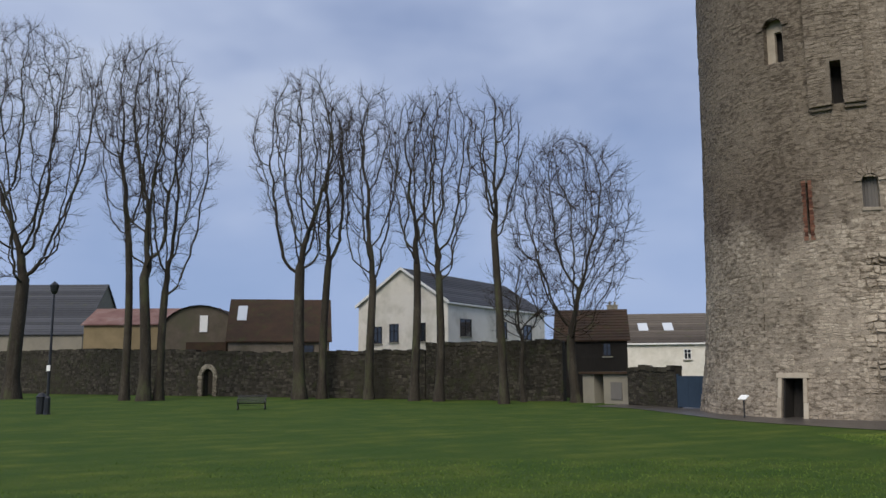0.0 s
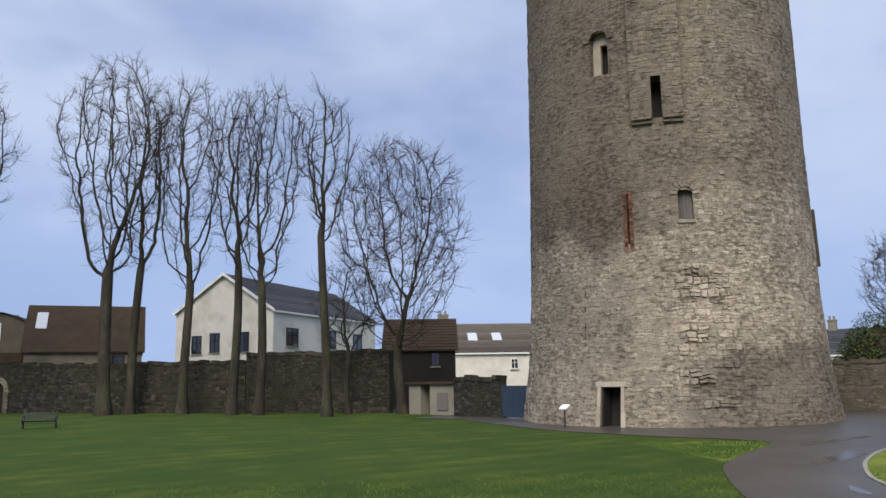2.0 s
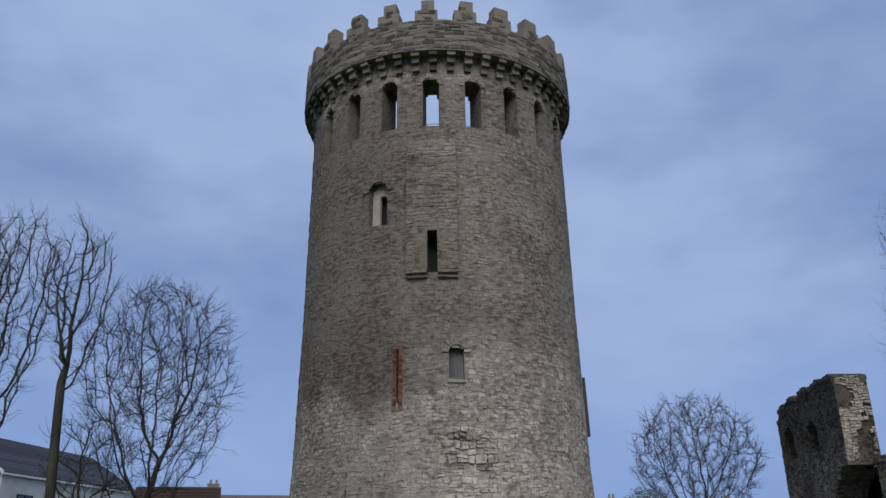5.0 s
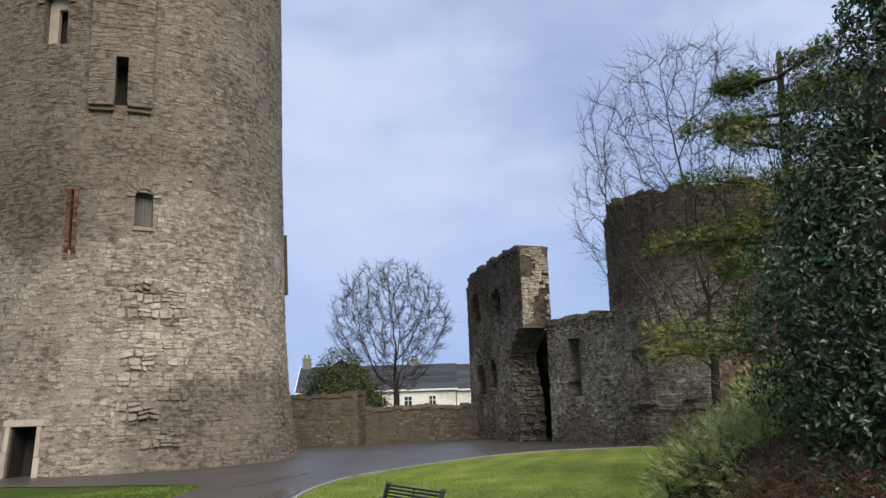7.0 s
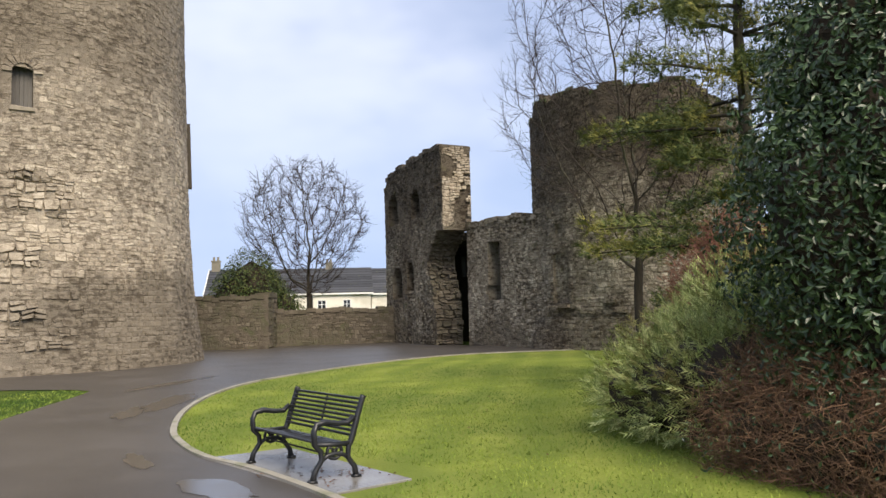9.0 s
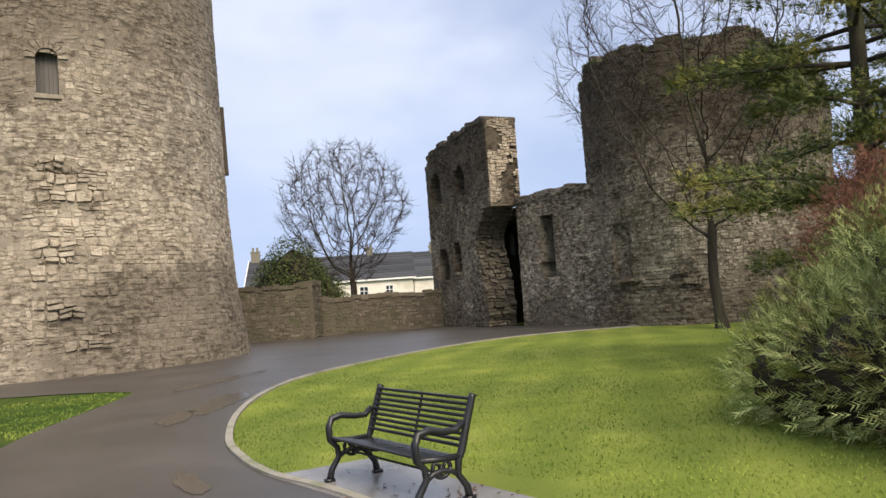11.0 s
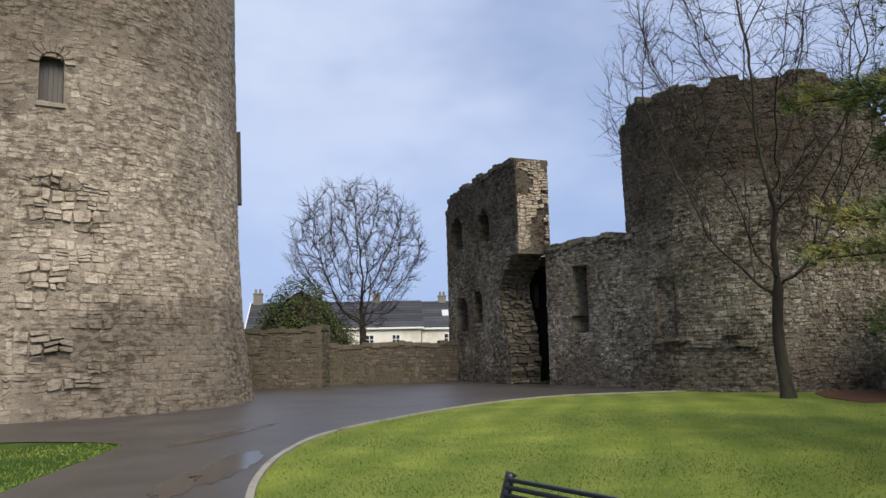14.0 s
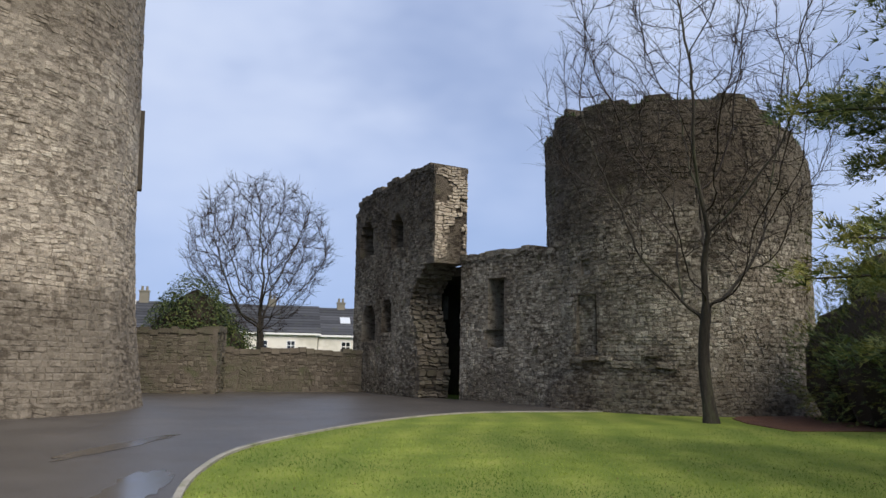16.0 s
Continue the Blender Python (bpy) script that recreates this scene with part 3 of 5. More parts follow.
def build_tower():
    rng = random.Random(5)
    t = empty("round_tower", "tall round medieval stone tower with battlements", "tower", at=(0, 0, 0))
    full = math.pi * TR
    b = Builder()
    cuts = [DOOR - 0.46, DOOR + 0.46, SLIT - 0.05, SLIT + 0.05, CRACK - 0.035, CRACK + 0.035, NOTCH - 0.23, NOTCH + 0.23]
    cuts += [WIN + 0.68 * k / 8 for k in range(-4, 5)] + [UPWIN + k / 8 for k in range(-4, 5)]
    zc = [1.78, 3.64, 6.7, 8.3, 10.7, 14.3, 16.2, 9.27, 16.75] + [10.82 - 0.05 * k for k in range(6)] + [19.1 - 0.08 * k for k in range(7)]
    shell(b, on_tower, lines(-full, full, 0.32, cuts), lines(-0.3, 21.5, 0.4, zc), 0.9, lambda u, z: not tower_hole(u, z))
    b.done("lower_wall", M_TOWER_MORTAR, t)
    b = Builder()
    shell(b, on_tower, lines(-full, full, 0.122), lines(21.5, 26.0, 0.12), 1.6, lambda u, z: not tower_hole(u, z))
    b.done("arcade_wall", M_TOWER_MORTAR, t)
    # facing stones
    b = Builder()
    near = Near(at(-92), at(-62), 0.3, 4.5)
    stones(b, on_tower, at(-182), at(2), 0.0, 25.2, lambda u, z: tower_bare(u, z) or scar(u, z) or (z > 24.9), rng, (0.13, 0.29), (0.16, 0.42), (-0.006, 0.02), keep=near)
    stones(b, on_tower, at(2), at(178), 0.0, 25.2, tower_bare, rng, (0.25, 0.4), (0.4, 0.9), hexed=False)
    tagged(b.done("facing_stones", M_TOWER, t), "rough coursed limestone rubble facing", kind="stuff")
    single_stones(near, on_tower, t, M_TOWER, rng)
    # torn strip: deep uneven ledges
    b = Builder()

    def torn(u, z):
        return noise.noise((u * 0.9, z * 1.7, 3.0)) < -0.42

    def ledges(u, z, d):
        if d < 0.0:
            return on_tower(u, z, d - 0.02)
        band = math.floor((z + 0.25 * noise.noise((u * 0.8, z * 0.3, 1.0))) / 0.62)
        f = min(1, (u - at(-113)) / 0.6, (at(-94) - u) / 0.6)
        return on_tower(u, z, d + 0.24 * max(0, f) * max(0, noise.noise((u * 0.55, band * 3.7, 8.0)) + 0.08))
    stones(b, ledges, at(-112) - 0.28, at(-95) + 0.28, 0.8, 6.9, torn, rng, (0.18, 0.36), (0.2, 0.42), (0.0, 0.05))
    tagged(b.done("torn_stones", M_TOWER, t), "broken projecting bonding stones", kind="stuff")
    # foot course and arcade arch stones
    b = Builder()
    for c in ARCHES:
        for k in range(11):
            w = math.pi * (k + 0.5) / 11
            for s in (1,):
                du, dz = math.cos(w), math.sin(w)
                p = [(c + du * r + dz * o, 24.19 + dz * r - du * o) for r, o in ((0.44, -0.055), (0.44, 0.055), (0.68, 0.075), (0.68, -0.075))]
                b.solid([on_tower(x, z, -0.03) for x, z in p], [on_tower(x, z, 0.05) for x, z in p])
    for c, w, z1 in ((WIN, 0.68, 10.82), (UPWIN, 1.0, 19.1)):
        for k in range(9):
            a = math.pi * (k + 0.5) / 9
            du, dz = math.cos(a), math.sin(a)
            p = [(c + du * r + dz * o, z1 - w / 2 + dz * r - du * o) for r, o in ((w / 2, -w * 0.08), (w / 2, w * 0.08), (w / 2 + 0.3, w * 0.13), (w / 2 + 0.3, -w * 0.13))]
            b.solid([on_tower(x, z, -0.03) for x, z in p], [on_tower(x, z, 0.07) for x, z in p])
    tagged(b.done("arch_stones", M_TOWER, t), kind="stuff")
    # window boards, door, upper window tracery
    b = Builder()
    for k in range(5):
        u = WIN - 0.35 + 0.14 * (k + 0.5)
        p = [(u - 0.066, 9.2), (u + 0.066, 9.2), (u + 0.066, 10.9), (u - 0.066, 10.9)]
        b.solid([on_tower(x, z, -0.36) for x, z in p], [on_tower(x, z, -0.32 + 0.004 * k) for x, z in p])
    tagged(b.done("shutter", M_GREYWOOD, t), "grey weathered boarded shutter")
    b = Builder()
    # dark sheet across the open doorway in place of the shade within
    p = [(DOOR - 0.6, -0.1), (DOOR + 0.6, -0.1), (DOOR + 0.6, 1.9), (DOOR - 0.6, 1.9)]
    b.solid([on_tower(x, z, -1.0) for x, z in p], [on_tower(x, z, -0.93) for x, z in p])
    p = [(DOOR - 0.44, 0), (DOOR - 0.37, 0), (DOOR - 0.37, 1.76), (DOOR - 0.44, 1.76)]
    b.solid([on_tower(x, z, -0.9) for x, z in p], [on_tower(x, z, -0.1) for x, z in p])
    tagged(b.done("door", M_DARKWOOD, t), "dark open doorway with black iron gate")
    b = Builder()
    for u0, u1, z0, z1, d in ((-0.66, -0.46, 0, 0.9, 0.05), (-0.62, -0.46, 0.91, 1.78, 0.06), (0.46, 0.66, 0, 0.7, 0.05), (0.46, 0.62, 0.71, 1.78, 0.06), (-0.7, 0.7, 1.79, 2.02, 0.08)):
        p = [(DOOR + u0, z0), (DOOR + u1, z0), (DOOR + u1, z1), (DOOR + u0, z1)]
        b.solid([on_tower(x, z, -0.3) for x, z in p], [on_tower(x, z, d) for x, z in p])
    for u0, u1, z0, z1 in ((-0.4, 0.4, 9.12, 9.26),):
        p = [(WIN + u0, z0), (WIN + u1, z0), (WIN + u1, z1), (WIN + u0, z1)]
        b.solid([on_tower(x, z, -0.3) for x, z in p], [on_tower(x, z, 0.08) for x, z in p])
    tagged(b.done("door_surround", M_DRESSED, t, bevel=0.015), "dressed limestone jambs and lintel", kind="stuff")
    b = Builder()
    us, zs = lines(UPWIN - 0.55, UPWIN + 0.55, 0.07), lines(16.6, 19.2, 0.08)
    shell(b, lambda u, z, d: on_tower(u, z, d - 0.35), us, zs, 0.2, lambda u, z: not arched(u, z, UPWIN + 0.12, 0.42, 16.85, 18.5))
    b.done("window_tracery", M_DRESSED, t)
    # dark sheets behind the openings, standing in for the unlit inside
    b = Builder()
    for c, w, z0, z1, d in ((UPWIN, 1.1, 16.6, 19.2, -0.75), (SLIT, 0.2, 8.2, 10.8, -0.6), (CRACK, 0.2, 3.6, 6.8, -0.5), (NOTCH, 0.6, 14.2, 16.3, -0.7)):
        p = [(c - w / 2, z0), (c + w / 2, z0), (c + w / 2, z1), (c - w / 2, z1)]
        b.solid([on_tower(x, z, d - 0.1) for x, z in p], [on_tower(x, z, d) for x, z in p])
    b.done("inner_screen", M_DARKWOOD, t)
    # brick lined slit
    b = Builder()
    for s in (-1, 1):
        z = 8.0
        while z < 10.75:
            w = rng.uniform(0.12, 0.2)
            u = SLIT + s * (0.055 + w / 2)
            p = [(u - w / 2, z), (u + w / 2, z), (u + w / 2, z + 0.085), (u - w / 2, z + 0.085)]
            b.solid([on_tower(x, q, -0.05) for x, q in p], [on_tower(x, q, rng.uniform(0.02, 0.05)) for x, q in p])
            z += 0.1
    tagged(b.done("slit_surround", M_RUST, t), "rust-red brick lining of arrow slit")
    # projecting garderobe shaft
    b = Builder()
    place = lambda u, z, d: on_tower(u, z, d + 0.3 * min(1, (21.1 - z) / 1.2 + 0.2))
    shell(b, place, lines(GARD0, GARD1, 0.3, (NOTCH - 0.23, NOTCH + 0.23)), lines(14.3, 21.1, 0.4, (16.2,)), 0.45, lambda u, z: not (z < 16.2 and abs(u - NOTCH) < 0.23))
    b.done("shaft", M_TOWER_MORTAR, t)
    b = Builder()
    stones(b, place, GARD0, GARD1, 14.3, 21.0, lambda u, z: z < 16.3 and abs(u - NOTCH) < 0.24, rng, (0.16, 0.26), (0.3, 0.7), (0.005, 0.025))
    tagged(b.done("shaft_stones", M_TOWER, t), "smooth ashlar shaft facing", kind="stuff")
    b = Builder()
    for u0, u1 in ((GARD0, NOTCH - 0.25), (NOTCH + 0.25, GARD1)):
        for k in range(2):
            p = [(u0, 13.95 + 0.18 * k), (u1, 13.95 + 0.18 * k), (u1, 14.12 + 0.18 * k), (u0, 14.12 + 0.18 * k)]
            b.solid([on_tower(x, z, -0.05) for x, z in p], [on_tower(x, z, 0.17 + 0.14 * k) for x, z in p])
    b.done("corbel", M_TOWER, t, bevel=0.03)
    # corbel ring, parapet, merlons
    b = Builder()
    n = 52
    for k in range(n):
        u = -full + (k + 0.5) * 2 * full / n
        for z0, z1, w, d in ((24.95, 25.3, 0.34, 0.2), (25.31, 25.62, 0.37, 0.38), (25.63, 25.95, 0.4, 0.56)):
            p = [(u - w / 2, z0), (u + w / 2, z0), (u + w / 2, z1), (u - w / 2, z1)]
            b.solid([on_tower(x, z, -0.1) for x, z in p], [on_tower(x, z, d + rng.uniform(-0.03, 0.03)) for x, z in p])
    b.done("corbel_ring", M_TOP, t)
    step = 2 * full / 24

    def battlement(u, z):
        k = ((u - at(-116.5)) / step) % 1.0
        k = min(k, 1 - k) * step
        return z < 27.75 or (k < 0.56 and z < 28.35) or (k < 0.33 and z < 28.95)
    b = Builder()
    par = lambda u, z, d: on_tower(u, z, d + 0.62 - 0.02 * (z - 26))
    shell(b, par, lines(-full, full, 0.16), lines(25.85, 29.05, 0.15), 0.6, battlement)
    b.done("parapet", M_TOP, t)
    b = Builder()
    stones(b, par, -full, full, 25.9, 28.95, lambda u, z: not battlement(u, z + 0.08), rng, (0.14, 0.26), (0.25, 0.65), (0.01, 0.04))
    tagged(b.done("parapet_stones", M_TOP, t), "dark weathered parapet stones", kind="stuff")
    b = Builder()
    for z, r in ((20.9, 5.6), (26.0, 7.3)):
        ring = [(TX + r * math.cos(2 * math.pi * k / 48), TY + r * math.sin(2 * math.pi * k / 48)) for k in range(48)]
        if z < 25:
            b.solid([(x, y, z - 0.3) for x, y in ring], [(x, y, z) for x, y in ring])
    b.done("gallery_floor", M_TOP, t)
    b = Builder()
    for z in (22.35, 22.75, 23.15):
        ring = [(TX + 5.0 * math.cos(2 * math.pi * k / 60), TY + 5.0 * math.sin(2 * math.pi * k / 60), z) for k in range(61)]
        b.tube(ring, 0.02, 4)
    tagged(b.done("railing", M_IRON, t), "thin metal gallery railing")
    # narrow buttress strip on the far flank, rain stain hood
    b = Builder()
    u = at(-33)
    p = [(u - 0.1, 7.6), (u + 0.3, 7.6), (u + 0.3, 9.9), (u - 0.1, 10.5)]
    b.solid([on_tower(x, z, -0.05) for x, z in p], [on_tower(x, z, 0.16) for x, z in p])
    b.done("flank_hood", M_TOP, t)


build_tower()


# ---------------------------------------------------------------- rubble walls
def straight(p0, p1, z_base=0.0):
    d = Vector((p1[0] - p0[0], p1[1] - p0[1]))
    n = d.normalized()
    return (lambda u, z, o: (p0[0] + n.x * u + n.y * o, p0[1] + n.y * u - n.x * o, z + z_base)), d.length


def rubble_wall(name, p0, p1, height, thick, label, solid=None, top=None, mats=None, rng=None, course=(0.12, 0.24), width=(0.15, 0.4), cell=0.25, coping=True, kind="structure", category="wall", depth=(0.0, 0.045)):
    """A wall whose visible face lies to the right of the way from p0 to p1."""
    mats = mats or (M_WALL, M_WALL_CORE)
    rng = rng or random.Random(hash(p0) % 1000)
    place, length = straight(p0, p1)
    t = empty(name, label, category, kind=kind)
    tp = top or (lambda u: height + 0.12 * noise.noise((u * 0.6, p0[0], 1.0)))
    ok = solid or (lambda u, z: True)
    b = Builder()
    shell(b, place, lines(0, length, cell), lines(-0.2, height, cell), thick, lambda u, z: z < tp(u) and ok(u, z))
    b.done("core", mats[1], t)
    b = Builder()
    stones(b, place, 0, length, 0, height + 0.1, lambda u, z: not ok(u, z), rng, course, width, depth, top=tp, hexed=False)
    tagged(b.done("facing_stones", mats[0], t), "rough rubble stones", kind="stuff")
    if coping:
        b = Builder()
        u = 0
        while u < length - 0.2:
            w = rng.uniform(0.25, 0.6)
            if ok(u + w / 2, tp(u + w / 2) - 0.3):
                h = tp(u + w / 2) + rng.uniform(-0.06, 0.12)
                q = [place(a, 0, o)[:2] for a, o in ((u + 0.01, 0.07), (min(u + w, length) - 0.01, 0.07), (min(u + w, length) - 0.01, -thick - 0.05), (u + 0.01, -thick - 0.05))]
                r = rng.uniform(0.0, 0.1)
                b.solid([(x, y, h - 0.2) for x, y in q], [(x, y, h + r * (1 if k < 2 else 0.4)) for k, (x, y) in enumerate(q)])
            u += w
        tagged(b.done("coping_stones", mats[0], t), "mossy uneven top stones", kind="stuff")
    return t


# long boundary wall under the tall trees
WALL_DIR = Vector((-15.6, 8.6)).normalized()
W0 = Vector((7.2, 59.5))


def along(s):
    p = W0 + WALL_DIR * s
    return (round(p.x, 3), round(p.y, 3))


def arch_gate(u, z):
    c = 56.5
    return not (abs(u - c) < 0.75 and z < 2.5 and (z < 1.75 or (u - c) ** 2 + (z - 1.75) ** 2 < 0.75 ** 2))


rubble_wall("wall_west", along(11.5), along(0), 4.25, 0.6, "dark mossy rubble boundary wall", cell=0.4, rng=random.Random(1))
rubble_wall("wall_west_long", along(92), along(11.55), 4.75, 0.6, "dark mossy rubble boundary wall with arched gateway", solid=arch_gate, top=lambda u: 3.8 + 0.8 * min(1, max(0, (66 - u) / 26)) + 0.12 * noise.noise((u * 0.6, 4.0, 1.0)), course=(0.16, 0.3), width=(0.24, 0.5), cell=0.3, rng=random.Random(2))
rubble_wall("wall_yard", (10.6, 53.2), (12.6, 48.95), 2.3, 0.45, "low brown rubble yard wall", cell=0.3, rng=random.Random(3))
# walls beyond the tower
rubble_wall("wall_north", (30.5, 50.3), (35.5, 45.4), 2.95, 0.6, "rubble wall with ivy topping", rng=random.Random(4), mats=(M_FARWALL, M_FARWALL_CORE))
rubble_wall("wall_pier", (35.5, 45.35), (37.3, 46.9), 3.05, 0.7, "square stone gate pier wall", rng=random.Random(6), mats=(M_FARWALL, M_FARWALL_CORE))
rubble_wall("wall_east", (37.0, 47.6), (43.6, 43.3), 2.15, 0.5, "low grey rubble wall", rng=random.Random(7), mats=(M_FARWALL, M_FARWALL_CORE))

# ---------------------------------------------------------------- ruined gatehouse
RM = (M_RUIN, M_RUIN_CORE)


JAMB = [(-1.0, 1.5), (0.0, 1.5), (2.0, 1.55), (3.4, 2.0), (4.6, 2.5), (5.4, 2.0), (6.1, 0.9), (6.3, -0.5)]


def build_ruin():
    rng = random.Random(9)
    # tall fragment
    p0, p1 = (44.2, 44.55), (39.95, 36.05)
    L = math.dist(p0, p1)

    def top(u):
        return 10.5 + 0.35 * min(1, u / (L * 0.75)) + 0.2 * noise.noise((u * 0.9, 2.0, 5.0)) - max(0, 0.8 - u) * 1.2

    def jamb(z):
        """How far the broken doorway reaches back from the end of the wall."""
        for (za, a), (zb, c) in zip(JAMB, JAMB[1:]):
            if z <= zb:
                return a + (c - a) * (z - za) / (zb - za) + 0.22 * noise.noise((z * 1.7, 4, 4))
        return -1

    def ok(u, z):
        for c, w, z0, z1 in ((L * 0.16, 1.9, 7.2, 9.2), (L * 0.57, 1.4, 7.3, 9.0), (L * 0.22, 1.8, 2.7, 4.7), (L * 0.46, 1.2, 3.1, 4.9)):
            if arched(u, z, c, w * (1 + 0.15 * noise.noise((z * 2, u, 1))), z0, z1):
                return False
        # broken doorway
        if z < 6.3 and u > L - jamb(z):
            return False
        return True
    t = rubble_wall("ruin_gable", p0, p1, 11.6, 1.7, "tall broken gatehouse wall fragment with empty windows", ok, top, RM, rng, (0.1, 0.2), (0.13, 0.34), 0.2, True, "", "ruin", (0.0, 0.06))
    # return of the fragment at its broken end
    b = Builder()
    place, _ = straight((39.95, 36.05), (41.35, 35.2))
    stones(b, place, 0.0, 1.65, 6.4, 10.75, lambda u, z: noise.noise((u * 1.4, z * 0.9, 2)) < -0.3, rng, (0.1, 0.2), (0.15, 0.45), (0.0, 0.07))
    tagged(b.done("broken_end", M_TOWER, t), "pale torn rubble end face", kind="stuff")
    # rough stones on the broken jamb of the doorway, coloured darker to paint the recess's shade
    base, _ = straight(p0, p1)
    b = Builder()
    stones(b, lambda v, z, o: base(L - jamb(z) + o, z, -v), 0.0, 1.65, 0.0, 5.6, lambda u, z: False, rng, (0.12, 0.3), (0.2, 0.5), (0.02, 0.3))
    tagged(b.done("jamb_stones", M_FARWALL, t), "broken doorway jamb stones", kind="stuff")
    # back of the passage, its shade painted in with near-black mortar
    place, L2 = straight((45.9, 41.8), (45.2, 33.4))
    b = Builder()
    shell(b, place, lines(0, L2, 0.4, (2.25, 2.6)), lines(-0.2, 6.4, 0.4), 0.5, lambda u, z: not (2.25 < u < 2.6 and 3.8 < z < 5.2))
    # slab added overhead to keep daylight out of the passage
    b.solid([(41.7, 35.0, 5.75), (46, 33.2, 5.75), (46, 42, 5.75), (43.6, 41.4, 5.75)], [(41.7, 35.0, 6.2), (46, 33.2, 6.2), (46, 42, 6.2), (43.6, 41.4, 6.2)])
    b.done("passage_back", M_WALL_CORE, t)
    # low curtain between fragment and drum
    p2, p3 = (40.9, 35.2), (38.2, 27.3)
    L3 = math.dist(p2, p3)

    def ok3(u, z):
        w = 0.62 + 0.3 * noise.noise((z * 1.3, 1, 8))
        if abs(u - L3 * 0.3) < w and 2.3 < z < 5.3:
            return False
        return True
    rubble_wall("ruin_curtain", p2, p3, 6.9, 1.1, "lower ruined curtain wall with a tall gap", ok3, lambda u: 6.5 - 0.02 * u + 0.25 * noise.noise((u * 0.8, 3.0, 2.0)) + max(0, u - L3 + 0.9) * 1.2, RM, rng, (0.1, 0.2), (0.13, 0.34), 0.22, True, "", "ruin", (0.0, 0.05))
    # drum tower
    CX, CY, R = 43.1, 26.0, 5.25

    def drum(u, z, d):
        a = u / R
        r = R + 0.25 * max(0, 1.6 - z) + 0.18 * noise.noise((u * 0.35, z * 0.3, 6.0)) + d
        return (CX + r * math.cos(a), CY + r * math.sin(a), z)

    def dtop(u):
        k = (u / R - math.pi * 0.98) / (math.pi * 0.6)
        return 11.45 - 3.2 * max(0, abs(k) - 0.35) ** 1.3 + 0.45 * noise.noise((u * 0.55, 1.0, 9.0)) + 0.2 * noise.noise((u * 2.1, 1.0, 9.0))

    def dok(u, z):
        a = math.degrees(u / R)
        if abs(a - 162) < 5.0 + 4 * noise.noise((z * 0.8, 2, 2)) and 2.0 < z < 4.4:
            return False
        if abs(a - 162) < 2.6 and 5.0 < z < 5.7:
            return False
        return True
    d = empty("ruined_drum_tower", "broken round gatehouse tower with weeds along its top", "ruin")
    u0, u1 = R * radians(80), R * radians(292)
    b = Builder()
    shell(b, drum, lines(u0, u1, 0.25), lines(-0.2, 12.8, 0.25), 1.5, lambda u, z: z < dtop(u) and (dok(u, z)))
    b.done("core", M_RUIN_CORE, d)
    # near-black plate behind the niche, standing in for its shade
    b = Builder()
    for a, w, z0, z1 in ((162, 1.6, 1.8, 6.0),):
        u = R * radians(a)
        p = [(u - w / 2, z0), (u + w / 2, z0), (u + w / 2, z1), (u - w / 2, z1)]
        b.solid([drum(x, z, -1.2) for x, z in p], [drum(x, z, -0.95) for x, z in p])
    b.done("inner_core", M_WALL_CORE, d)
    b = Builder()
    near = Near(R * radians(165), R * radians(205), 0.2, 4.2)
    stones(b, drum, u0, u1, 0, 12.9, lambda u, z: not dok(u, z) or noise.noise((u * 1.1, z * 1.1, 4)) < -0.52, rng, (0.1, 0.2), (0.13, 0.34), (0.0, 0.055), keep=near, top=dtop, hexed=False)
    tagged(b.done("facing_stones", M_RUIN, d), "rough weathered rubble stones", kind="stuff")
    single_stones(near, drum, d, M_RUIN, rng)
    # ledge of projecting stones round the foot
    b = Builder()
    stones(b, lambda u, z, o: drum(u, z, o + 0.12), R * radians(148), R * radians(200), 1.55, 2.0, lambda u, z: rng.random() < 0.25, rng, (0.18, 0.24), (0.3, 0.8), (0.05, 0.22))
    tagged(b.done("ledge", M_RUIN, d), kind="stuff")
    # weeds on top
    b = Builder()
    for _ in range(2600):
        u = rng.uniform(R * radians(110), R * radians(270))
        o = rng.uniform(-1.2, 0.1)
        x, y, z = drum(u, dtop(u) - 0.05 - 0.15 * rng.random(), o)
        a = rng.uniform(0, 6.28)
        h = rng.uniform(0.05, 0.22)
        b.poly([(x, y, z), (x + 0.06 * math.cos(a), y + 0.06 * math.sin(a), z), (x + rng.uniform(-0.1, 0.1), y + rng.uniform(-0.1, 0.1), z + h)])
    tagged(b.done("weeds", M_IVY, d), "grass and moss along the broken top", kind="stuff")


build_ruin()


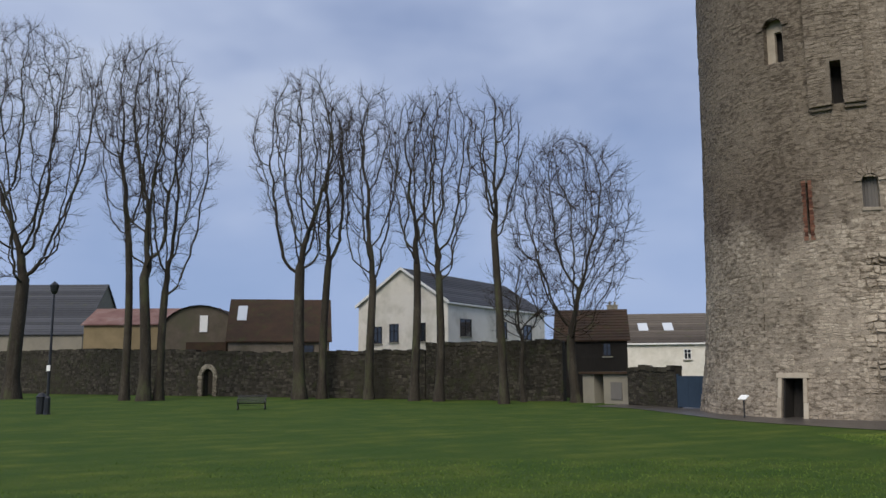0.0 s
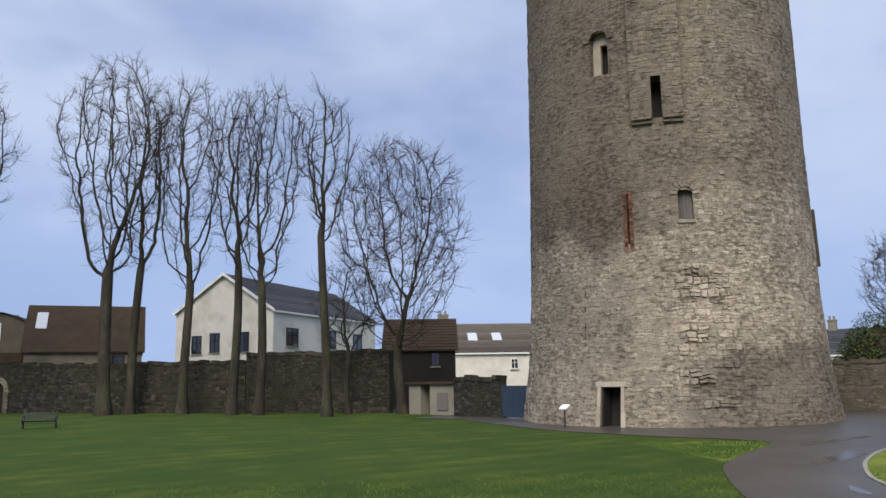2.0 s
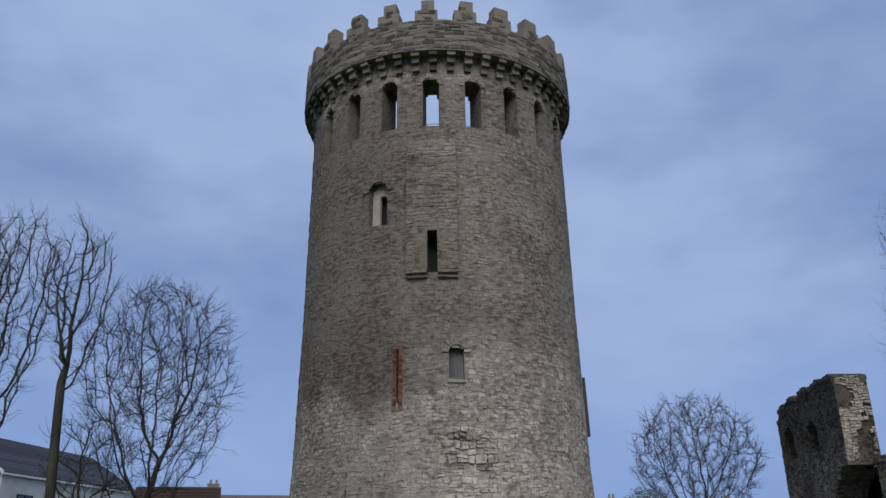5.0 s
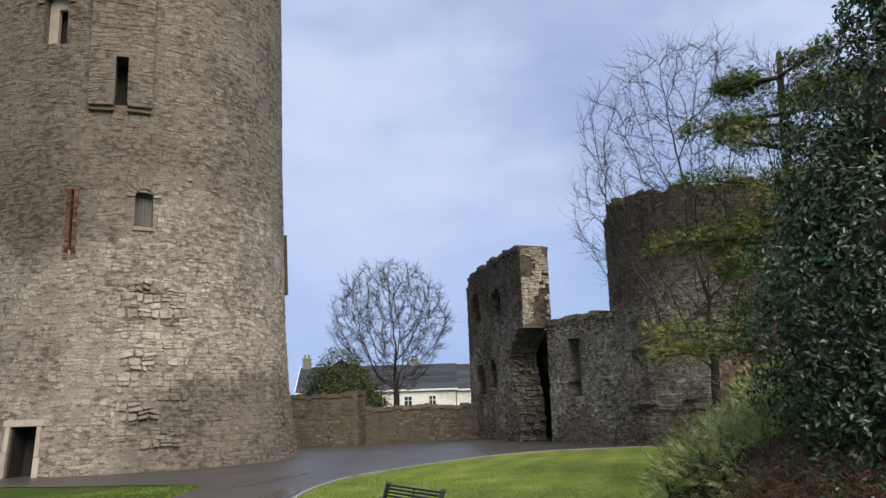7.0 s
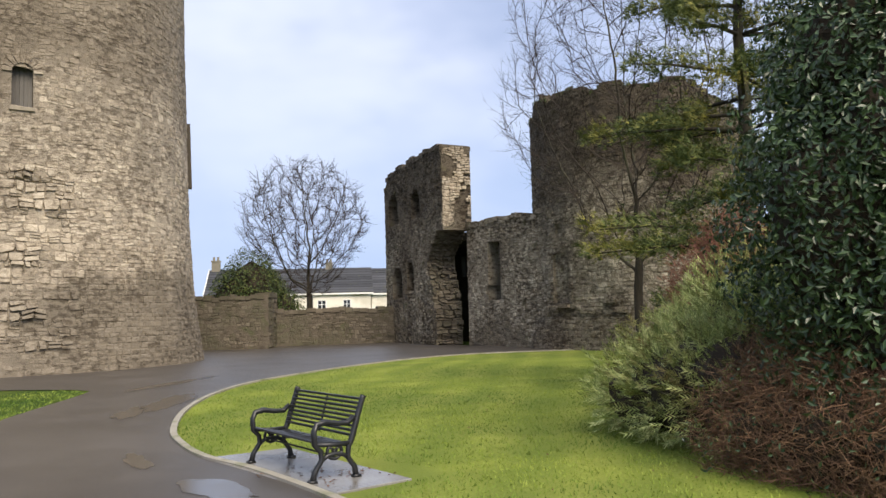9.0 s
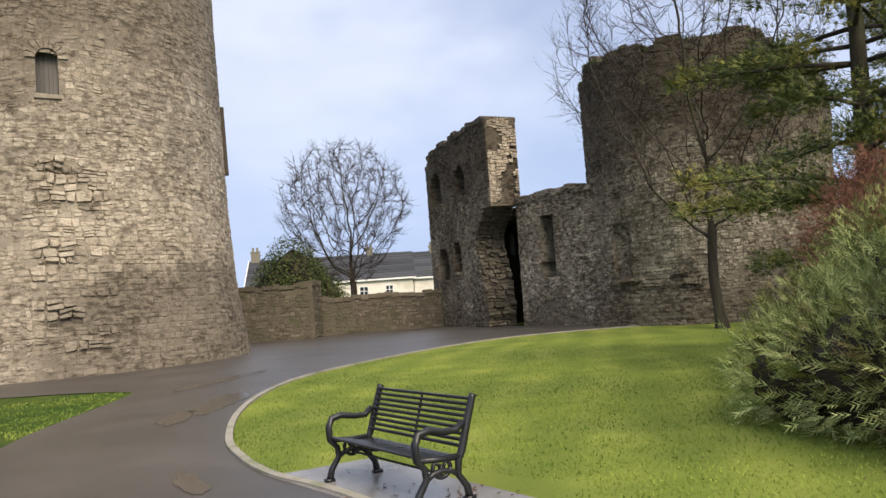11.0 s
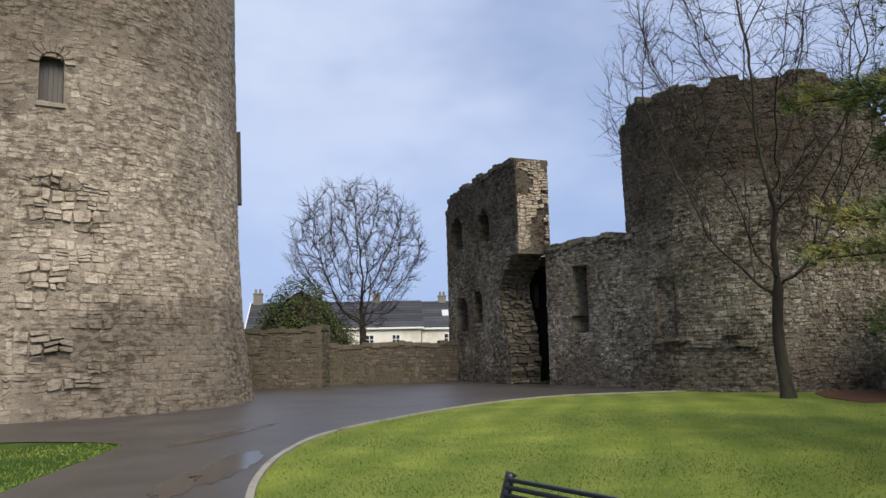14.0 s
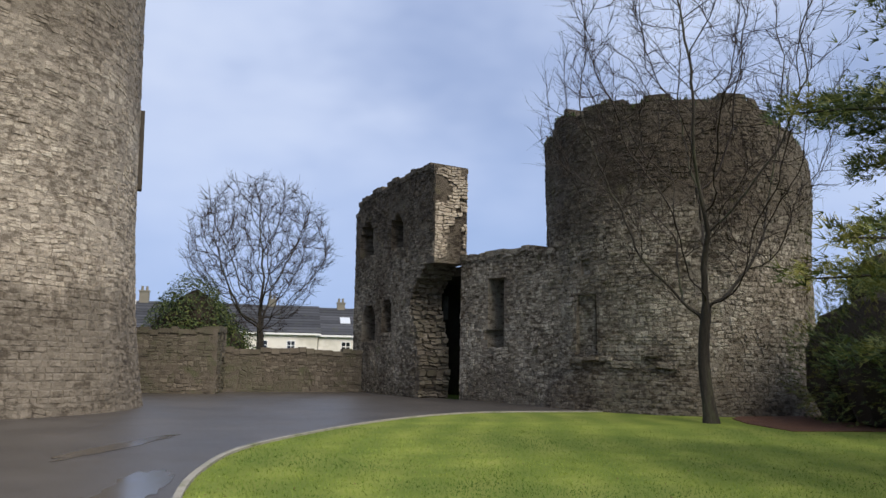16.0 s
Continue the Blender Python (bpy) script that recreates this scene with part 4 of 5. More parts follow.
# ---------------------------------------------------------------- bare trees
def grow(wood, twig, p, d, length, r, level, rng, tropism, spread, thin, detail, env=None):
    """One limb and all that springs from it."""
    n = 4 if level < 2 else (3 if level < detail else 2)
    pts, rad = [p.copy()], [r]
    q, v = p.copy(), d.normalized()
    for k in range(n):
        wob = 0.12 + 0.05 * level
        v = (v + Vector((rng.gauss(0, wob), rng.gauss(0, wob), rng.gauss(0, wob * 0.7) + tropism))).normalized()
        if env:
            ex, ey, ez, er, eh = env
            o = Vector(((q.x - ex) / er, (q.y - ey) / er, (q.z - ez) / eh))
            if o.z < 0:
                o.z *= 0.4
            if o.length > 1.02 + 0.18 * noise.noise(q * 0.33):
                if k == 0:
                    return
                break
            if o.length > 0.82:
                v = (v - Vector((o.x, o.y, o.z)) * 0.07 + Vector((0, 0, 0.05))).normalized()
        q = q + v * (length / n)
        pts.append(q.copy())
        rad.append(max(r * (1 - 0.55 * (k + 1) / n), thin))
    n = len(pts) - 1
    big = r > 0.035
    (wood if big else twig).tube(pts, rad, 6 if r > 0.1 else (4 if big else 3), cap=False)
    if level >= detail:
        return
    kids = (4, 4, 5, 5, 4)[min(level, 4)]
    for k in range(kids):
        t = 1.0 if k == 0 else rng.uniform(0.45 if level == 0 else 0.3, 0.98)
        i = min(int(t * n), n - 1)
        f = t * n - i
        o = pts[i].lerp(pts[i + 1], f)
        ax = (pts[i + 1] - pts[i]).normalized()
        side = ax.cross(Vector((rng.gauss(0, 1), rng.gauss(0, 1), rng.gauss(0, 1)))).normalized()
        ang = rng.uniform(0.1, 0.3) if k == 0 else rng.uniform(0.6, 1.2) * spread
        nd = ax * math.cos(ang) + side * math.sin(ang)
        rr = max((rad[i] * (1 - f) + rad[i + 1] * f) * rng.uniform(0.5, 0.75), thin)
        grow(wood, twig, o, nd, length * rng.uniform(0.5, 0.78), rr, level + 1, rng, tropism, spread, thin, detail, env)


def crown_points(rng, count, h0, height, wide, lean, fat):
    """Points spread through a domed crown, most of them near its skin."""
    out = []
    while len(out) < count:
        f = rng.random()
        edge = math.sqrt(max(0, 1 - ((f - fat) / (1.0 - fat)) ** 2)) if f > fat else 0.22 + 0.78 * (f / fat) ** 0.8
        if rng.random() > edge + 0.1:
            continue
        a = rng.uniform(0, 2 * math.pi)
        z = h0 + (height - h0) * f
        lump = 1 + 0.3 * noise.noise((math.cos(a) * 1.6, math.sin(a) * 1.6, z * 0.25 + wide * 9))
        r = wide * edge * lump * rng.random() ** 0.4
        out.append((lean * z + r * math.cos(a), r * math.sin(a), z))
    return np.array(out)


def branching(rng, stem, goals, step, kill, reach, up):
    """Grows a branching skeleton from the stem's nodes towards the goals."""
    pos = [Vector(p) for p in stem]
    par = [k - 1 for k in range(len(stem))]
    way = [Vector((0, 0, 1)) for _ in stem]
    kids = collections.Counter(p for p in par if p >= 0)
    best = np.full(len(goals), 1e9)
    who = np.zeros(len(goals), int)
    live = np.ones(len(goals), bool)
    fresh = list(range(len(stem) // 2, len(stem)))
    for _ in range(140):
        for i in fresh:
            d = np.linalg.norm(goals - np.array(pos[i]), axis=1)
            m = d < best
            best[m], who[m] = d[m], i
        live &= best > kill
        use = np.nonzero(live & (best < reach))[0]
        if not len(use):
            break
        pull = {}
        for g in use:
            i = int(who[g])
            pull[i] = pull.get(i, Vector()) + (Vector(goals[g]) - pos[i]).normalized()
        fresh = []
        for i, v in pull.items():
            if kids[i] >= 3:
                live[(who == i) & (best < reach)] &= rng.random() < 0.5
                continue
            v = v.normalized() + way[i] * 0.55 + Vector((rng.gauss(0, 0.22), rng.gauss(0, 0.22), rng.gauss(0, 0.15) + up))
            v.normalize()
            pos.append(pos[i] + v * step * rng.uniform(0.8, 1.2))
            par.append(i)
            way.append(v)
            kids[i] += 1
            fresh.append(len(pos) - 1)
        if len(pos) > 5000:
            break
    return pos, par, way


def bare_tree(x, y, height, r, seed, clear=0.4, wide=4.0, lean=0.0, goals=1000, step=0.48, kill=0.8, up=0.12, fat=0.62, twigs=5, twig=1.35, thin=0.014, droop=0.0, label="tall bare winter tree with upright limbs", group="tall trees along the wall"):
    rng = random.Random(seed)
    t = empty("tree", label, "tree", group, at=(x, y, 0))
    h0 = height * clear
    n = max(6, int(h0 / step))
    stem = [(lean * h0 * k / n + 0.14 * math.sin(3.1 * k / n + seed) - 0.14 * math.sin(seed), 0.14 * math.sin(4 * k / n + 2 * seed) - 0.14 * math.sin(2 * seed), (h0 + 0.15) * k / n - 0.15) for k in range(n + 1)]
    pos, par, way = branching(rng, stem, crown_points(rng, goals, h0 * 0.95, height - 0.5 * twig, wide, lean, fat), step, kill, 5.5, up)
    kids = collections.defaultdict(list)
    for i, p in enumerate(par):
        if p >= 0:
            kids[p].append(i)
    flow = [0.0] * len(pos)
    for i in range(len(pos) - 1, -1, -1):
        if not kids[i]:
            flow[i] = 1.0
        if par[i] >= 0:
            flow[par[i]] += flow[i]
    total = flow[0]
    rad = [thin + (0.75 * r - thin) * (f / total) ** 0.66 for f in flow]
    for k in range(n + 1):
        rad[k] = r * (1.0 - 0.2 * k / n) * (1 + 0.5 * max(0, 1 - 6 * k / n))
    wood, fine = Builder(), Builder()
    todo = [(None, 0)]
    while todo:
        root, i = todo.pop()
        line, wid = ([pos[root]], [min(rad[root], rad[i] * 1.2)]) if root is not None else ([], [])
        while True:
            line.append(pos[i])
            wid.append(rad[i])
            if not kids[i]:
                break
            order = sorted(kids[i], key=lambda k: -flow[k])
            todo.extend((i, k) for k in order[1:])
            i = order[0]
        big = max(wid) > 0.04
        (wood if big else fine).tube(line, wid, 9 if wid[0] > 0.2 else (5 if big else 3), cap=False)
    for i in range(n + 1, len(pos)):
        if flow[i] > 5:
            continue
        for _ in range(twigs if not kids[i] else max(1, twigs // 2)):
            d = (way[i] + Vector((rng.gauss(0, 0.6), rng.gauss(0, 0.6), rng.gauss(0.1, 0.45)))).normalized()
            l = twig * rng.uniform(0.5, 1.2)
            mid = pos[i] + d * l * 0.5
            end = mid + (d + Vector((rng.gauss(0, 0.2), rng.gauss(0, 0.2), 0.35 - droop))).normalized() * l * 0.5
            fine.tube([pos[i], mid], [thin, thin * 0.75], 3, cap=False)
            fine.spike(mid, end, thin * 0.75)
            for q in (0.35, 0.75):
                side = (d + Vector((rng.gauss(0, 0.7), rng.gauss(0, 0.7), rng.gauss(0.25, 0.5)))).normalized()
                o = pos[i].lerp(mid, 2 * q) if q < 0.5 else mid.lerp(end, 2 * q - 1)
                fine.spike(o, o + side * l * rng.uniform(0.35, 0.6), thin * 0.65)
    wood.done("trunk", M_BARK, t, smooth=True)
    tagged(fine.done("twigs", M_TWIG, t), kind="stuff")
    return t


bare_tree(-39.6, 71.5, 35, 0.66, 11, 0.3, 7.0, goals=1500)
bare_tree(-27.4, 66.5, 31, 0.34, 12, 0.42, 3.3, -0.04)
bare_tree(-25.2, 65.0, 30.5, 0.46, 13, 0.32, 3.6, -0.02)
bare_tree(-24.4, 66.0, 26.5, 0.36, 14, 0.33, 3.4, 0.05)
bare_tree(-13.2, 66.8, 28, 0.5, 15, 0.38, 4.6, goals=1300)
bare_tree(-11.6, 68.0, 25.5, 0.36, 16, 0.42, 2.4, 0.03, goals=600)
bare_tree(-7.4, 65.6, 26.2, 0.36, 17, 0.36, 3.4)
bare_tree(-3.6, 62.4, 24.2, 0.34, 18, 0.42, 2.5, goals=650)
bare_tree(-1.7, 61.0, 24.2, 0.34, 19, 0.36, 3.0, 0.015)
bare_tree(2.9, 56.0, 22.4, 0.3, 20, 0.52, 2.2, -0.02, goals=650, fat=0.5)
bare_tree(7.9, 57.6, 19.4, 0.36, 21, 0.22, 4.6, goals=1500, fat=0.5, kill=0.65, step=0.4, label="spreading bare winter tree", group="spreading trees")
bare_tree(4.4, 59.0, 11.0, 0.2, 22, 0.35, 2.6, goals=300, fat=0.5, label="small bare winter tree", group="spreading trees")
bare_tree(42.9, 51.0, 12.7, 0.26, 23, 0.24, 4.7, goals=1500, fat=0.5, step=0.33, kill=0.5, twig=0.8, thin=0.012, label="bare spreading tree behind a wall", group="spreading trees")
bare_tree(35.0, 22.1, 16.8, 0.2, 31, 0.2, 5.2, -0.015, goals=1100, fat=0.45, step=0.34, kill=0.6, up=0.1, twigs=4, twig=1.0, thin=0.008, label="slim bare tree with long thin branches", group="spreading trees")


def birch():
    rng = random.Random(33)
    t = empty("birch", "bare birch with fine drooping twigs over the lawn", "tree", at=(20.5, 9.5, 0))
    wood, twig = Builder(), Builder()
    pts = [Vector((-0.08 * k, 0.03 * k, k * 1.4 - 0.1)) for k in range(9)]
    wood.tube(pts, [0.2, 0.17, 0.15, 0.14, 0.13, 0.11, 0.09, 0.07, 0.04], 8)
    for k in range(3):
        p = pts[6 + k % 2]
        end = Vector((-6.9 + 1.2 * k, 0.6 + 0.5 * k, 8.6 + 0.3 * k))
        mid = p.lerp(end, 0.5) + Vector((0, 0, 1.3))
        line = [p, p.lerp(mid, 0.6) + Vector((0, 0, 0.2)), mid, mid.lerp(end, 0.55) + Vector((0, 0, 0.3)), end]
        wood.tube(line, [0.07, 0.05, 0.04, 0.022, 0.01], 5)
        for j in range(9):
            f = rng.uniform(0.35, 1)
            i = min(int(f * 4), 3)
            o = line[i].lerp(line[i + 1], f * 4 - i)
            grow(wood, twig, o, Vector((rng.uniform(-1, 0.2), rng.uniform(-0.5, 0.6), -0.25)), rng.uniform(0.7, 1.3), 0.009, 2, rng, -0.12, 0.6, 0.0035, 4)
    wood.done("trunk", M_BARK, t, smooth=True)
    tagged(twig.done("twigs", M_TWIG, t), kind="stuff")


birch()


# ---------------------------------------------------------------- evergreens and hedges
def leaf(b, p, n, size, rng, ratio=0.5, fold=0.25):
    """One pointed leaf, folded along its rib."""
    a = n.cross(Vector((rng.gauss(0, 1), rng.gauss(0, 1), rng.gauss(0, 1))))
    if a.length < 1e-4:
        return
    a.normalize()
    c = n.cross(a)
    l, w = size * rng.uniform(0.7, 1.2), size * ratio * rng.uniform(0.7, 1.1)
    i = len(b.v)
    b.v.extend([tuple(p - a * l / 2), tuple(p + c * w / 2 + n * w * fold), tuple(p + a * l / 2), tuple(p - c * w / 2 + n * w * fold)])
    b.f.append((i, i + 1, i + 2))
    b.f.append((i, i + 2, i + 3))


def leafy_mass(b, blobs, count, size, rng, ratio=0.5, shell_depth=0.35, lift=0.0, lumps=0.3):
    """Leaves on the uneven skins of several rounded masses (x, y, z, rx, ry, rz)."""
    total = sum(q[3] * q[5] for q in blobs)
    for x, y, z, rx, ry, rz in blobs:
        for _ in range(int(count * rx * rz / total)):
            d = Vector((rng.gauss(0, 1), rng.gauss(0, 1), rng.gauss(0, 1))).normalized()
            k = 1 - shell_depth * rng.random() ** 1.5 + lumps * noise.noise(d * 2.4 + Vector((x, y, z))) + 0.5 * lumps * noise.noise(d * 6 + Vector((y, x, z)))
            p = Vector((x + d.x * rx * k, y + d.y * ry * k, z + d.z * rz * k))
            if p.z < ground_z(p.x, p.y) + 0.01:
                continue
            nrm = (d + Vector((rng.gauss(0, 0.55), rng.gauss(0, 0.55), rng.gauss(0, 0.55) + lift))).normalized()
            leaf(b, p, nrm, size, rng, ratio)


def sprays(b, blobs, count, size, rng, droop=0.1, lumps=0.3, top_only=False):
    """Feathery shoots pointing out of rounded masses."""
    total = sum(q[3] * q[5] for q in blobs)
    for x, y, z, rx, ry, rz in blobs:
        for _ in range(int(count * rx * rz / total)):
            d = Vector((rng.gauss(0, 1), rng.gauss(0, 1), abs(rng.gauss(0, 1)) if top_only else rng.gauss(0, 1))).normalized()
            k = 1 - 0.25 * rng.random() + lumps * noise.noise(d * 2.6 + Vector((x, y, z))) + 0.5 * lumps * noise.noise(d * 7 + Vector((y, x, z)))
            p = Vector((x + d.x * rx * k, y + d.y * ry * k, z + d.z * rz * k))
            if p.z < ground_z(p.x, p.y) + 0.01:
                continue
            out = (d + Vector((rng.gauss(0, 0.5), rng.gauss(0, 0.5), 0.35 - droop))).normalized()
            s = out.cross(Vector((rng.gauss(0, 1), rng.gauss(0, 1), rng.gauss(0, 1)))).normalized()
            l = size * rng.uniform(0.6, 1.4)
            for m in range(3):
                o = p + out * l * (0.25 * m)
                for sg in (-1, 1):
                    e = o + out * l * 0.45 + s * sg * l * 0.22
                    b.poly([o, o + out * l * 0.16, e])


def twig_mass(b, blobs, count, rng, r=0.004):
    for _ in range(count):
        x, y, z, rx, ry, rz = rng.choice(blobs)
        d = Vector((rng.gauss(0, 1), rng.gauss(0, 1), rng.gauss(0, 1))).normalized()
        k = rng.uniform(0.55, 0.97)
        p = Vector((x + d.x * rx * k, y + d.y * ry * k, max(z + d.z * rz * k, 0.02)))
        e = p + Vector((rng.gauss(0, 0.16), rng.gauss(0, 0.16), rng.uniform(-0.15, 0.3)))
        w = Vector((rng.gauss(0, 1), rng.gauss(0, 1), 0)).normalized() * r
        b.poly([p - w, p + w, e])
        b.poly([p + Vector((0, 0, r)), e, p - Vector((0, 0, r))])


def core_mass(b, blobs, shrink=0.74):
    """Near-black lumps that stand in for the shade inside a bush."""
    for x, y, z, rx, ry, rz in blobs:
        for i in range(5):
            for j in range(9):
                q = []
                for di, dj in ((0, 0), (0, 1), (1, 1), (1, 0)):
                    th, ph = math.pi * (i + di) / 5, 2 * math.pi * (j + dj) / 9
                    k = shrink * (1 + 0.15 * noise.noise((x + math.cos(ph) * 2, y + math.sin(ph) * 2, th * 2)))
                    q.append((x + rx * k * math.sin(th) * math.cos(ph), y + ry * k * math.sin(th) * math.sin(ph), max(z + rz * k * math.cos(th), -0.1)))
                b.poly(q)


def holly():
    rng = random.Random(51)
    t = empty("holly_tree", "dense dark glossy evergreen holly reaching the ground", "tree")
    blobs = [(16.7, 9.4, 1.6, 2.0, 2.0, 1.8), (16.6, 9.5, 3.4, 1.85, 1.85, 1.7), (16.8, 9.3, 5.2, 1.45, 1.5, 1.6), (16.9, 9.2, 6.8, 0.9, 0.9, 1.3), (16.0, 10.3, 2.6, 1.0, 1.0, 1.6), (16.3, 10.1, 4.3, 0.9, 0.9, 1.2), (17.4, 8.0, 3, 1.6, 1.6, 2.6)]
    b = Builder()
    leafy_mass(b, blobs, 52000, 0.1, rng, 0.52)
    tagged(b.done("leaves", M_HOLLY, t), kind="stuff")
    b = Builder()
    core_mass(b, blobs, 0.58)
    b.done("inner_shade", M_BUSH_SHADE, t)
    b = Builder()
    b.tube([(16.8, 9.3, -0.1), (16.75, 9.35, 2), (16.8, 9.3, 5)], [0.16, 0.12, 0.05], 8)
    b.done("trunk", M_BARK, t)


def hedge():
    rng = random.Random(52)
    t = empty("hedge", "low feathery conifer hedge with dry brown underside", "hedge")
    blobs = [(17.9, 13.2, 0.5, 1.0, 1.0, 0.8), (18.6, 12.9, 0.8, 1.3, 1.2, 1.05), (17.4, 12.3, 0.65, 1.1, 1.1, 0.95), (18.9, 12.0, 1.1, 1.5, 1.4, 1.2), (20.2, 12.6, 1.3, 1.6, 1.4, 1.35), (16.9, 11.6, 0.75, 1.0, 0.95, 0.95), (17.9, 11.2, 1.0, 1.3, 1.2, 1.2), (21.8, 12.4, 1.5, 1.8, 1.6, 1.6)]
    b = Builder()
    sprays(b, blobs, 19000, 0.2, rng)
    tagged(b.done("foliage", M_JUNIPER, t), kind="stuff")
    low = [(16.0, 10.9, 0.4, 1.0, 1.0, 0.9), (16.4, 11.0, 0.4, 0.9, 0.8, 0.85), (15.6, 10.2, 0.4, 0.9, 0.9, 0.9), (15.3, 9.4, 0.4, 0.9, 0.9, 0.8), (16.2, 10.6, 0.9, 0.9, 0.9, 0.8)]
    b = Builder()
    twig_mass(b, low, 16000, rng, 0.005)
    tagged(b.done("dry_stems", M_BROWNTWIG, t), kind="stuff")
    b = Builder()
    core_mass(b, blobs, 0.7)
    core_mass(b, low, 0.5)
    b.done("inner_shade", M_BUSH_SHADE, t)
    b = Builder()
    leafy_mass(b, low, 1500, 0.07, rng, 0.5)
    tagged(b.done("ground_leaves", M_HOLLY, t), kind="stuff")
    s = empty("russet_shrub", "russet twiggy shrub behind the hedge", "shrub")
    b = Builder()
    red = [(20.4, 13.4, 1.9, 0.8, 0.8, 1.0), (21.0, 13.2, 2.6, 0.7, 0.7, 0.9), (20.0, 13.3, 1.0, 0.8, 0.7, 1.0)]
    twig_mass(b, red, 6000, rng, 0.006)
    sprays(b, red, 1400, 0.12, rng)
    tagged(b.done("stems", M_REDSHRUB, s), kind="stuff")


def conifer(x, y, height, reach, seed, low=2.0, name="pine_tree", label="shaggy pine with drooping level boughs", per=230, gap=0.55, needle=0.16):
    rng = random.Random(seed)
    t = empty(name, label, "tree", at=(x, y, 0))
    wood, green = Builder(), Builder()
    pts = [Vector((0.05 * math.sin(k), 0.05 * math.cos(2 * k), height * k / 8 - 0.1)) for k in range(9)]
    wood.tube(pts, [0.24 * (1 - 0.1 * k) + 0.02 for k in range(9)], 8)
    z = low
    while z < height - 0.3:
        for k in range(rng.choice((2, 3, 3))):
            a = rng.uniform(0, 6.28)
            l = reach * (1 - 0.62 * ((z - low) / (height - low)) ** 1.3) * rng.uniform(0.6, 1.1)
            d = Vector((math.cos(a), math.sin(a), 0.12))
            line = [Vector((0, 0, z)) + d * (l * f) + Vector((0, 0, -0.12 * l * f * f)) for f in (0, 0.35, 0.7, 1)]
            wood.tube(line, [0.055, 0.04, 0.025, 0.01], 5)
            side = Vector((-d.y, d.x, 0))
            for _ in range(per):
                f = rng.uniform(0.25, 1.05)
                o = Vector((0, 0, z)) + d * (l * f) + Vector((0, 0, -0.12 * l * f * f)) + side * rng.gauss(0, 0.22 * l * (1.15 - f) + 0.1) + Vector((0, 0, rng.gauss(0, 0.12) + 0.05))
                out = (d * 0.8 + side * rng.gauss(0, 0.7) + Vector((0, 0, rng.gauss(0.15, 0.5)))).normalized()
                s = out.cross(Vector((rng.gauss(0, 1), rng.gauss(0, 1), rng.gauss(0, 1)))).normalized()
                n = needle * rng.uniform(0.7, 1.3)
                for m in (-1, 0, 1):
                    green.poly([o - s * 0.012, o + s * 0.012, o + out * n + s * m * n * 0.5])
        z += rng.uniform(0.5, 1.4) * gap
    wood.done("trunk", M_BARK, t, smooth=True)
    tagged(green.done("needles", M_PINE, t), kind="stuff")


def ivy_bush():
    rng = random.Random(54)
    t = empty("ivy_bush", "rounded ivy-clad bush above a rubble wall", "shrub")
    blobs = [(38.4, 50.9, 3.0, 2.1, 2.1, 3.2), (37.6, 51.3, 2.6, 1.9, 1.9, 2.4), (40.1, 50.2, 2.2, 1.5, 1.5, 1.6), (39.4, 51.0, 3.2, 1.4, 1.4, 2.0)]
    b = Builder()
    leafy_mass(b, blobs, 18000, 0.15, rng, 0.7, 0.3, 0.2, 0.18)
    tagged(b.done("leaves", M_IVY, t), kind="stuff")
    b = Builder()
    core_mass(b, blobs, 0.72)
    b.done("inner_shade", M_BUSH_SHADE, t)


def yew():
    rng = random.Random(55)
    t = empty("yew_bush", "dark spreading yew over bare leaf litter", "shrub")
    blobs = [(37.6, 17.6, 1.9, 2.2, 2.0, 2.7), (39.6, 19.0, 1.7, 2.0, 1.8, 2.6), (36.0, 15.6, 1.8, 2.2, 2.2, 2.8), (39.5, 17.6, 4.2, 1.8, 1.8, 1.5)]
    b = Builder()
    sprays(b, blobs, 9000, 0.24, rng)
    tagged(b.done("foliage", M_PINE, t), kind="stuff")
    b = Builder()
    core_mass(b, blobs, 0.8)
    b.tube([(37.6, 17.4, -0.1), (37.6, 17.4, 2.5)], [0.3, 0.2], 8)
    b.done("inner_shade", M_BUSH_SHADE, t)


holly()
hedge()
conifer(24.9, 14.3, 10.4, 4.2, 61, 1.9, per=430, needle=0.2, gap=0.5)
conifer(33.5, 13.5, 13.0, 4.4, 62, 2.0, label="dark shaggy pine beyond the lawn", per=330, needle=0.26)
ivy_bush()
yew()


def litter():
    b = Builder()
    rng = random.Random(66)
    q = [(33.5, 19.5), (36, 17), (42, 14), (46, 18), (40, 22.5), (37.5, 22.2), (35.5, 21.2)]
    b.solid([(x, y, -0.05) for x, y in q], [(x, y, 0.03) for x, y in q])
    tagged(b.done("leaf_litter", M_LITTER), "brown fallen leaves on bare earth", "leaf litter", kind="structure")


litter()


